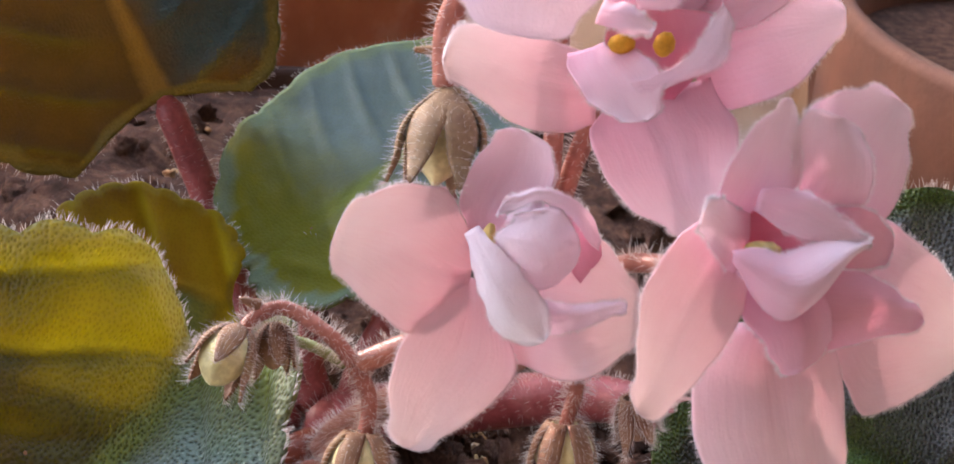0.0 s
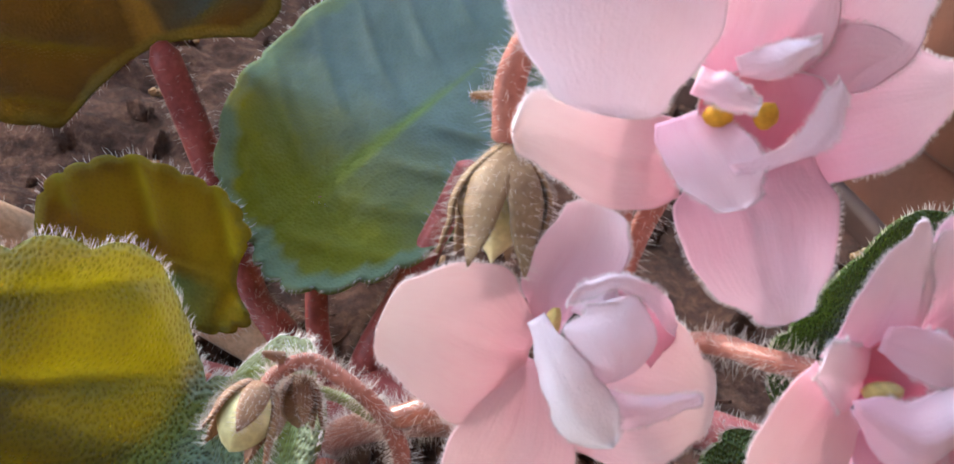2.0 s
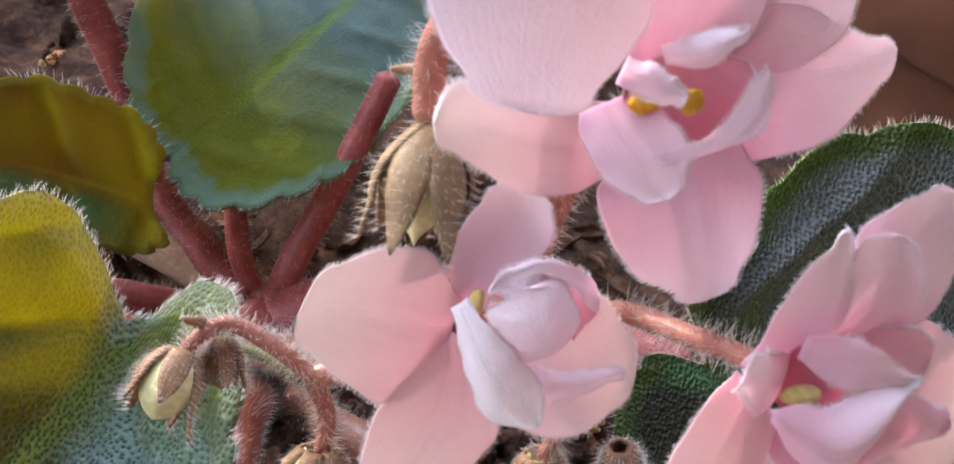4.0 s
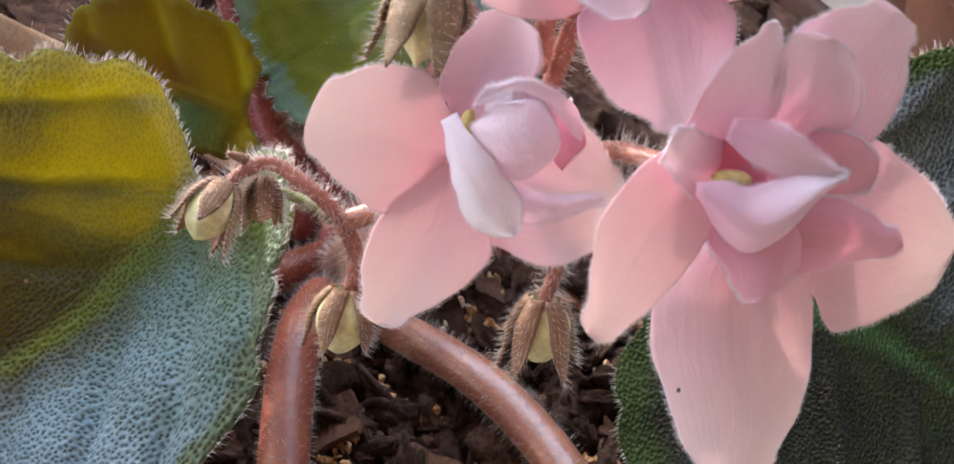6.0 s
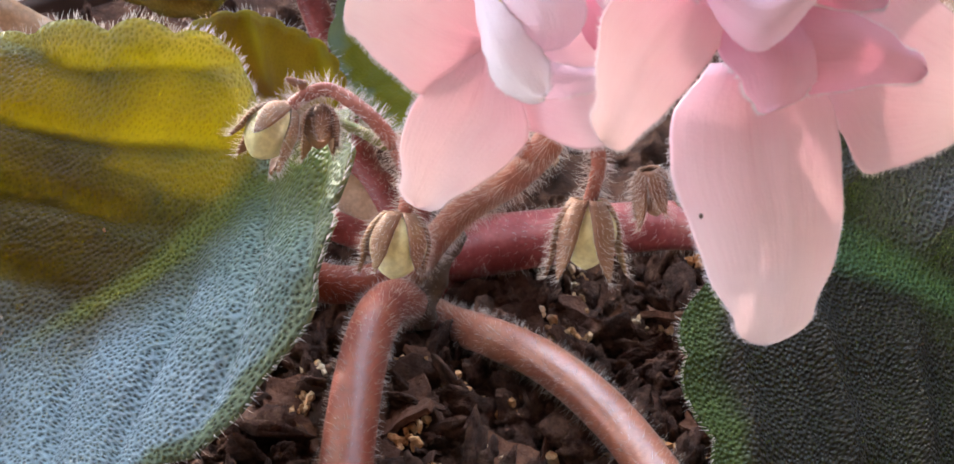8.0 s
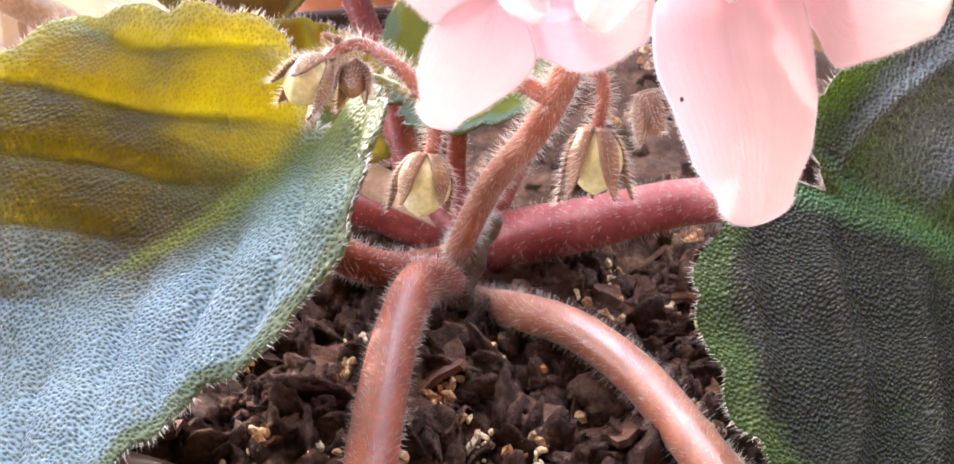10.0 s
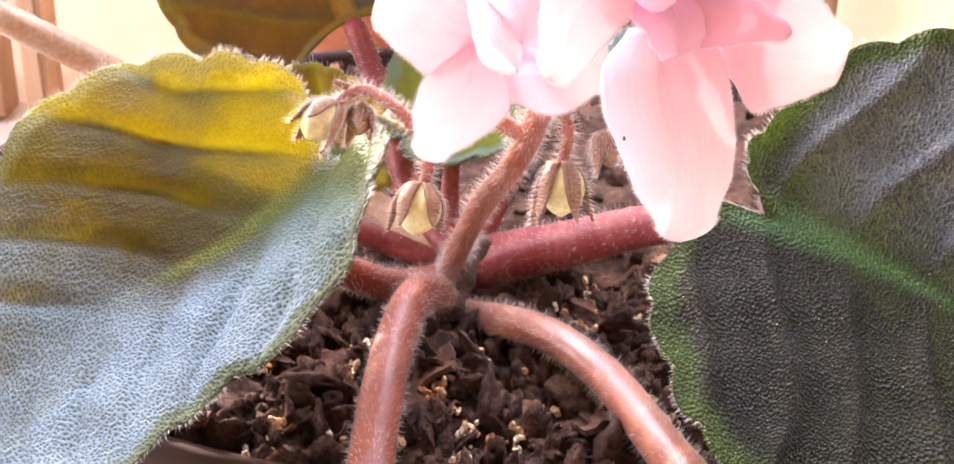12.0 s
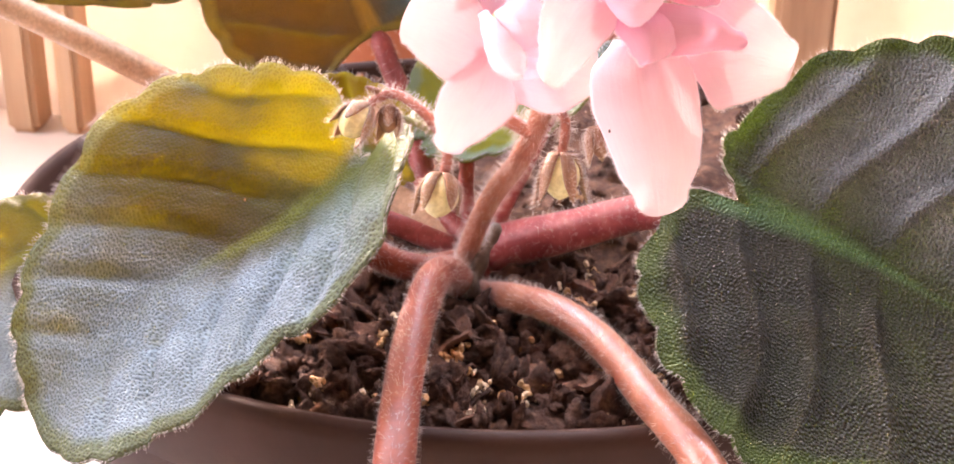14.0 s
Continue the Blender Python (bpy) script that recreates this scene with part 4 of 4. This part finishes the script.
petal(f, PALE, (0.80, -4.12, 5.52), (-0.07, -4.19, 5.85), (0.20, -0.92, 0.32), (0.02, 0.06, 0.18, 0.22, 0.21, 0.08), (0.10, 0.23, 0.31, 0.33, 0.31, 0.21), 0.1, 0.1)
petal(f, PALE, (0.21, -4.11, 5.67), (0.26, -4.10, 5.94), (-0.08, -1.00, 0.04), (-0.18, -0.18, -0.18, -0.16, -0.12, -0.08), (0.08, 0.08, 0.08, 0.08, 0.07, 0.04), 0.1, -0.3)
petal(f, PALE, (0.30, -4.33, 5.29), (0.19, -4.24, 5.93), (0.04, -0.99, 0.14), (-0.15, -0.15, -0.20, -0.25, -0.29, -0.13), (0.20, 0.29, 0.33, 0.34, 0.31, 0.24), 0.2, -0.25)
petal(f, LIT_PALE, (-0.23, -4.14, 5.71), (0.29, -4.73, 5.08), (-0.35, -0.68, 0.66), (-0.06, -0.08, -0.11, -0.15, -0.17, -0.10), (0.07, 0.11, 0.18, 0.24, 0.25, 0.16), 0.12, -0.2, 0.028, 0.012)
petal(f, PALE, (0.23, -4.34, 5.10), (1.02, -4.41, 5.20), (-0.13, -0.86, 0.50), (-0.10, -0.10, -0.06, -0.03, -0.05, -0.05), (0.17, 0.19, 0.18, 0.14, 0.09, 0.06), 0.05, -0.2)
anther(f, (-0.06, -4.02, 5.56), 0.075, (0.8, 0.8, 1.9), ANTHER_PALE)

# the front bloom
f = flower("pink double bloom with a ruffled centre")
throat(f, (1.75, -5.05, 5.95), 0.15)
petal(f, PINK, (1.29, -5.44, 6.44), (1.55, -5.18, 7.30), (0.22, -0.95, 0.21), (-0.35, -0.35, -0.34, -0.31, -0.23, -0.11), (0.23, 0.25, 0.25, 0.22, 0.16, 0.09), 0.08, 0.1)
petal(f, PINK, (1.98, -5.10, 6.27), (2.61, -4.75, 7.16), (0.19, -0.95, 0.24), (-0.37, -0.42, -0.59, -0.67, -0.55, -0.33), (0.19, 0.22, 0.40, 0.38, 0.31, 0.19), 0.08, 0.1)
petal(f, PINK, (1.80, -5.26, 6.43), (2.04, -5.07, 7.13), (0.20, -0.96, 0.19), (-0.26, -0.28, -0.35, -0.40, -0.42, -0.38), (0.14, 0.21, 0.37, 0.35, 0.27, 0.14), 0.1, 0.15)
petal(f, ROSE, (1.81, -5.27, 6.38), (2.54, -5.30, 6.28), (0.01, -0.94, 0.35), (-0.10, -0.16, -0.20, -0.22, -0.17, -0.10), (0.20, 0.20, 0.20, 0.21, 0.19, 0.15), 0.08, 0.15)
petal(f, PEACH, (2.23, -5.18, 5.82), (3.47, -5.16, 5.57), (0.09, -0.94, 0.34), (-0.48, -0.60, -0.53, -0.43, -0.29, -0.14), (0.55, 0.57, 0.82, 0.73, 0.58, 0.43), 0.08, 0.1)
petal(f, PEACH, (1.33, -5.53, 6.14), (0.57, -6.08, 5.40), (0.30, -0.89, 0.36), (-0.12, -0.15, -0.16, -0.16, -0.17, -0.16), (0.58, 0.64, 0.65, 0.59, 0.41, 0.21), 0.08, 0.1)
petal(f, PEACH, (1.63, -5.54, 5.81), (1.93, -6.13, 3.88), (0.12, -0.94, 0.31), (-0.30, -0.54, -0.62, -0.60, -0.52, -0.37), (0.30, 0.58, 0.62, 0.51, 0.39, 0.23), 0.12, -0.12)
petal(f, ROSE, (1.50, -5.64, 6.01), (2.84, -5.47, 5.77), (0.17, -0.93, 0.32), (-0.26, -0.27, -0.28, -0.27, -0.20, -0.11), (0.27, 0.28, 0.31, 0.24, 0.15, 0.12), 0.1, -0.1)
petal(f, ROSE, (1.47, -5.61, 6.11), (1.68, -5.94, 5.61), (0.14, -0.80, 0.58), (-0.54, -0.54, -0.54, -0.50, -0.44, -0.31), (0.20, 0.19, 0.17, 0.13, 0.10, 0.05), 0.1, -0.2)
petal(f, PINK, (1.35, -5.48, 6.45), (0.87, -5.71, 6.63), (0.49, -0.84, 0.23), (-0.30, -0.29, -0.27, -0.20, -0.13, -0.06), (0.12, 0.12, 0.13, 0.15, 0.17, 0.16), 0.06, -0.1)
petal(f, THROAT, (1.26, -5.47, 6.42), (2.05, -5.58, 6.45), (0.0, -0.95, 0.30), (-0.10, -0.20, -0.25, -0.22, -0.14, -0.05), (0.15, 0.25, 0.28, 0.22, 0.14, 0.05), 0.02, 0.1)
petal(f, PINK, (1.30, -5.55, 6.70), (2.12, -5.70, 6.50), (-0.05, -0.90, 0.42), (-0.10, -0.15, -0.16, -0.12, -0.07, -0.03), (0.05, 0.10, 0.13, 0.12, 0.08, 0.04), 0.08, 0.15)
petal(f, PINK, (1.10, -5.81, 6.44), (2.09, -5.73, 6.52), (0.06, -0.95, 0.30), (-0.03, -0.04, 0.01, -0.03, -0.04, -0.02), (0.04, 0.28, 0.47, 0.40, 0.18, 0.07), 0.20, -0.35)
anther(f, (1.38, -5.64, 6.40), 0.085, (1.6, 0.8, 0.7), ANTHER_PALE)

# the upper bloom
f = flower("large pink double bloom with two yellow anthers")
throat(f, (1.05, -3.30, 6.95), 0.15)
petal(f, PEACH, (0.74, -3.61, 6.72), (-0.52, -3.71, 6.88), (0.12, -0.92, 0.37), (-0.30, -0.39, -0.41, -0.38, -0.25, -0.15), (0.23, 0.23, 0.27, 0.30, 0.32, 0.30), 0.08, 0.1)
petal(f, PINK, (1.23, -3.64, 6.71), (1.54, -4.26, 5.77), (-0.09, -0.84, 0.53), (-0.41, -0.43, -0.50, -0.44, -0.35, -0.22), (0.42, 0.65, 0.65, 0.59, 0.46, 0.23), 0.08, 0.1)
petal(f, PINK, (1.49, -3.58, 6.88), (2.63, -3.61, 7.44), (-0.19, -0.93, 0.32), (-0.60, -0.60, -0.64, -0.56, -0.31, -0.14), (0.40, 0.40, 0.42, 0.40, 0.27, 0.18), 0.08, 0.1)
petal(f, PALE, (0.16, -3.20, 8.41), (0.02, -4.03, 7.21), (-0.02, -0.82, 0.57), (-0.56, -0.68, -0.66, -0.64, -0.49, -0.34), (0.68, 0.74, 0.84, 0.79, 0.66, 0.45), 0.15, -0.1)
petal(f, PINK, (0.71, -3.67, 7.09), (0.94, -4.24, 6.70), (-0.25, -0.59, 0.77), (-0.10, -0.14, -0.19, -0.23, -0.22, -0.15), (0.31, 0.36, 0.37, 0.35, 0.29, 0.20), 0.06, 0.15)
petal(f, THROAT, (1.20, -3.71, 6.66), (1.13, -3.49, 7.32), (-0.03, -0.95, 0.32), (-0.12, -0.18, -0.30, -0.42, -0.44, -0.39), (0.12, 0.22, 0.34, 0.42, 0.46, 0.40), -0.05, 0.3)
petal(f, PALE, (0.85, -4.08, 6.90), (1.48, -3.90, 7.52), (-0.08, -0.93, 0.35), (-0.04, 0.03, 0.09, 0.10, 0.07, 0.03), (0.05, 0.16, 0.22, 0.29, 0.30, 0.20), 0.06, 0.1)
petal(f, PALE, (0.86, -3.74, 7.46), (1.33, -3.81, 7.73), (-0.29, -0.92, 0.26), (-0.06, -0.06, -0.06, -0.05, -0.03, -0.01), (0.07, 0.12, 0.15, 0.15, 0.11, 0.08), 0.06, -0.2)
petal(f, PINK, (0.59, -3.77, 7.36), (0.95, -4.02, 7.32), (-0.46, -0.75, 0.48), (-0.10, -0.10, -0.12, -0.10, -0.08, -0.04), (0.09, 0.09, 0.09, 0.09, 0.07, 0.05), 0.06, -0.15)
petal(f, PINK, (1.30, -3.40, 7.24), (2.20, -3.35, 8.05), (-0.04, -0.92, 0.39), (-0.2, -0.3, -0.42, -0.45, -0.4, -0.25), (0.2, 0.3, 0.42, 0.45, 0.4, 0.25))
petal(f, PINK, (1.05, -3.40, 7.05), (1.22, -3.28, 8.30), (-0.04, -0.92, 0.39), (-0.2, -0.3, -0.45, -0.48, -0.4, -0.25), (0.2, 0.3, 0.45, 0.48, 0.4, 0.25))
anther(f, (0.80, -3.80, 7.13), 0.085, (1.25, 0.8, 0.9))
anther(f, (1.13, -3.81, 7.15), 0.085, (1.0, 0.8, 1.15))

# specks of dust
for at, r, mat, label in (((1.32, -6.03, 4.85), 0.018, STUMP, "dark speck on a petal"), ((-3.73, -2.54, 2.42), 0.022, PERLITE, "pale speck of dust on a leaf"), ((1.84, -5.22, 6.86), 0.010, STUMP, "dark speck on a petal")):
    bm = bmesh.new()
    bmesh.ops.create_icosphere(bm, subdivisions=2, radius=r * CM)
    for v in bm.verts:
        v.co = Vector((v.co.x * 0.8, v.co.y * 0.6, v.co.z * 1.2)) * (1 + 0.3 * noise.noise(v.co * 6000)) + c(*at)
    part("speck", bm, mat, plant, label)

# ---- behind the plant ----


def clay_pot(at, scale, tall, label, clay):
    ob = tagged(new("clay_pot"), label, "flower pot")
    ob.location = (at[0] * CM, at[1] * CM, SILL_Z)
    ob.scale = (scale, scale, tall)
    part("body", lathe([(0.1, 0), (5.4, 0), (5.8, 0.3), (8.0, 11), (7.4, 11.2), (5.2, 0.8), (0.1, 0.7)]), clay, ob)
    part("rim", lathe([(8.0, 10.8), (8.7, 10.85), (8.85, 11.0), (9.1, 14.0), (9.0, 14.25), (8.6, 14.25), (8.45, 14.0), (8.1, 11.2)]), clay, ob, "thick terracotta rim")
    part("fill", lathe([(0.1, 13.0), (4, 13.2), (8.4, 13.0)]), SOIL, ob, "dry dark soil")
    return ob


clay_pot((-1.9, 22.6), 0.88, 1.10, "orange terracotta pot standing behind the violet", TERRACOTTA)
clay_pot((20.5, 13.0), 0.90, 1.05, "orange-brown clay pot beside the window, shade put into its colour", SHADED_CLAY)
clay_pot((28.0, 27.5), 1.15, 1.15, "large clay pot behind a smaller one, shade put into its colour", SHADED_CLAY)


# a low white cloth between wooden posts before the window, lit from behind
screen = tagged(new("curtain"), "low white cloth curtain between pale wooden posts", "curtain", kind="structure")
verts = []
for i in range(161):
    for j in range(9):
        x, z = -1.2 + 2.4 * i / 160, SILL_Z + 0.30 * j / 8
        verts.append((x, 0.47 + 0.006 * math.sin(x * 55) + 0.004 * math.sin(x * 131 + 3 * z), z))
part("cloth", mesh_of("cloth", verts, grid_faces(161, 9)), CLOTH, screen, "thin white cloth")
for x, w in ((-0.66, 0.03), (-0.36, 0.025), (-0.264, 0.016), (-0.238, 0.012), (0.13, 0.03), (0.30, 0.05), (0.62, 0.04)):
    box("post", x - w / 2, x + w / 2, 0.43, 0.455, SILL_Z, SILL_Z + 0.31, WOOD, screen, 0.003)
box("rail", -1.2, 1.2, 0.425, 0.49, SILL_Z + 0.30, SILL_Z + 0.32, WOOD, screen, 0.003)

WY, WX = 0.54, -1.8


def window(name, label):
    return tagged(new(name), label, "window", kind="structure")


win = window("window_1", "wooden window with clear panes")
box("window_frame", -1.05, -1.0, WY, WY + 0.06, SILL_Z, 1.35, WOOD, win, 0.003)
box("window_frame", 1.0, 1.05, WY, WY + 0.06, SILL_Z, 1.35, WOOD, win, 0.003)
box("window_frame", -1.0, 1.0, WY, WY + 0.06, 1.30, 1.35, WOOD, win, 0.003)
box("window_frame", -1.0, 1.0, WY, WY + 0.06, SILL_Z, SILL_Z + 0.05, WOOD, win, 0.003)
pane = box("pane", -1.0, 1.0, WY + 0.045, WY + 0.05, SILL_Z + 0.05, 1.30, GLASS, win, 0)
pane.visible_shadow = False
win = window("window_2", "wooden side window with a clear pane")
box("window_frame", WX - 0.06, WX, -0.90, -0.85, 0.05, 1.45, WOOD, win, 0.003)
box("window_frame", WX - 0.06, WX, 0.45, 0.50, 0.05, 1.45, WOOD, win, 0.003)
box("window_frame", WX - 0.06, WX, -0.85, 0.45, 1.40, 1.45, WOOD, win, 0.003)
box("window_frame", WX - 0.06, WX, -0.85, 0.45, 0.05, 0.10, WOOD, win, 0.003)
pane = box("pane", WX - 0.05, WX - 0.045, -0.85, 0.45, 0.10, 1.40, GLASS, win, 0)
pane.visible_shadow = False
for nm, a in (("wall_north", (WX, -1.05, WY, WY + 0.2, -0.9, 1.9)), ("wall_north_2", (1.05, 1.8, WY, WY + 0.2, -0.9, 1.9)), ("wall_north_3", (-1.05, 1.05, WY, WY + 0.2, 1.35, 1.9)), ("wall_north_4", (-1.05, 1.05, WY, WY + 0.2, -0.9, SILL_Z - 0.04)),
              ("wall_west", (WX - 0.1, WX, -2.6, -0.90, -0.9, 1.9)), ("wall_west_2", (WX - 0.1, WX, 0.50, WY + 0.2, -0.9, 1.9)), ("wall_west_3", (WX - 0.1, WX, -0.90, 0.50, -0.9, 0.05)), ("wall_west_4", (WX - 0.1, WX, -0.90, 0.50, 1.45, 1.9)),
              ("wall_east", (1.8, 1.9, -2.6, WY + 0.2, -0.9, 1.9)), ("wall_south", (-1.9, 1.9, -2.7, -2.6, -0.9, 1.9))):
    tagged(box(nm, *a, BOUNCE_OCHRE if nm in ("wall_south", "wall_east") else PLASTER, bevel=0), "unseen ochre wall, coloured to bounce warm light" if nm in ("wall_south", "wall_east") else "plain plastered wall", "wall", kind="structure")
tagged(box("floor", -1.9, 1.9, -2.7, WY, -0.95, -0.9, WOOD, bevel=0), "wooden floor", "floor", kind="structure")
tagged(box("ceiling", -1.9, 1.9, -2.7, WY + 0.2, 1.9, 1.95, PLASTER, bevel=0), "plain plastered ceiling", "ceiling", kind="structure")
tagged(box("ground", -400, 400, -400, 800, -3.2, -3.0, PLASTER, bevel=0), "pale ground outside the window", "ground", kind="structure")
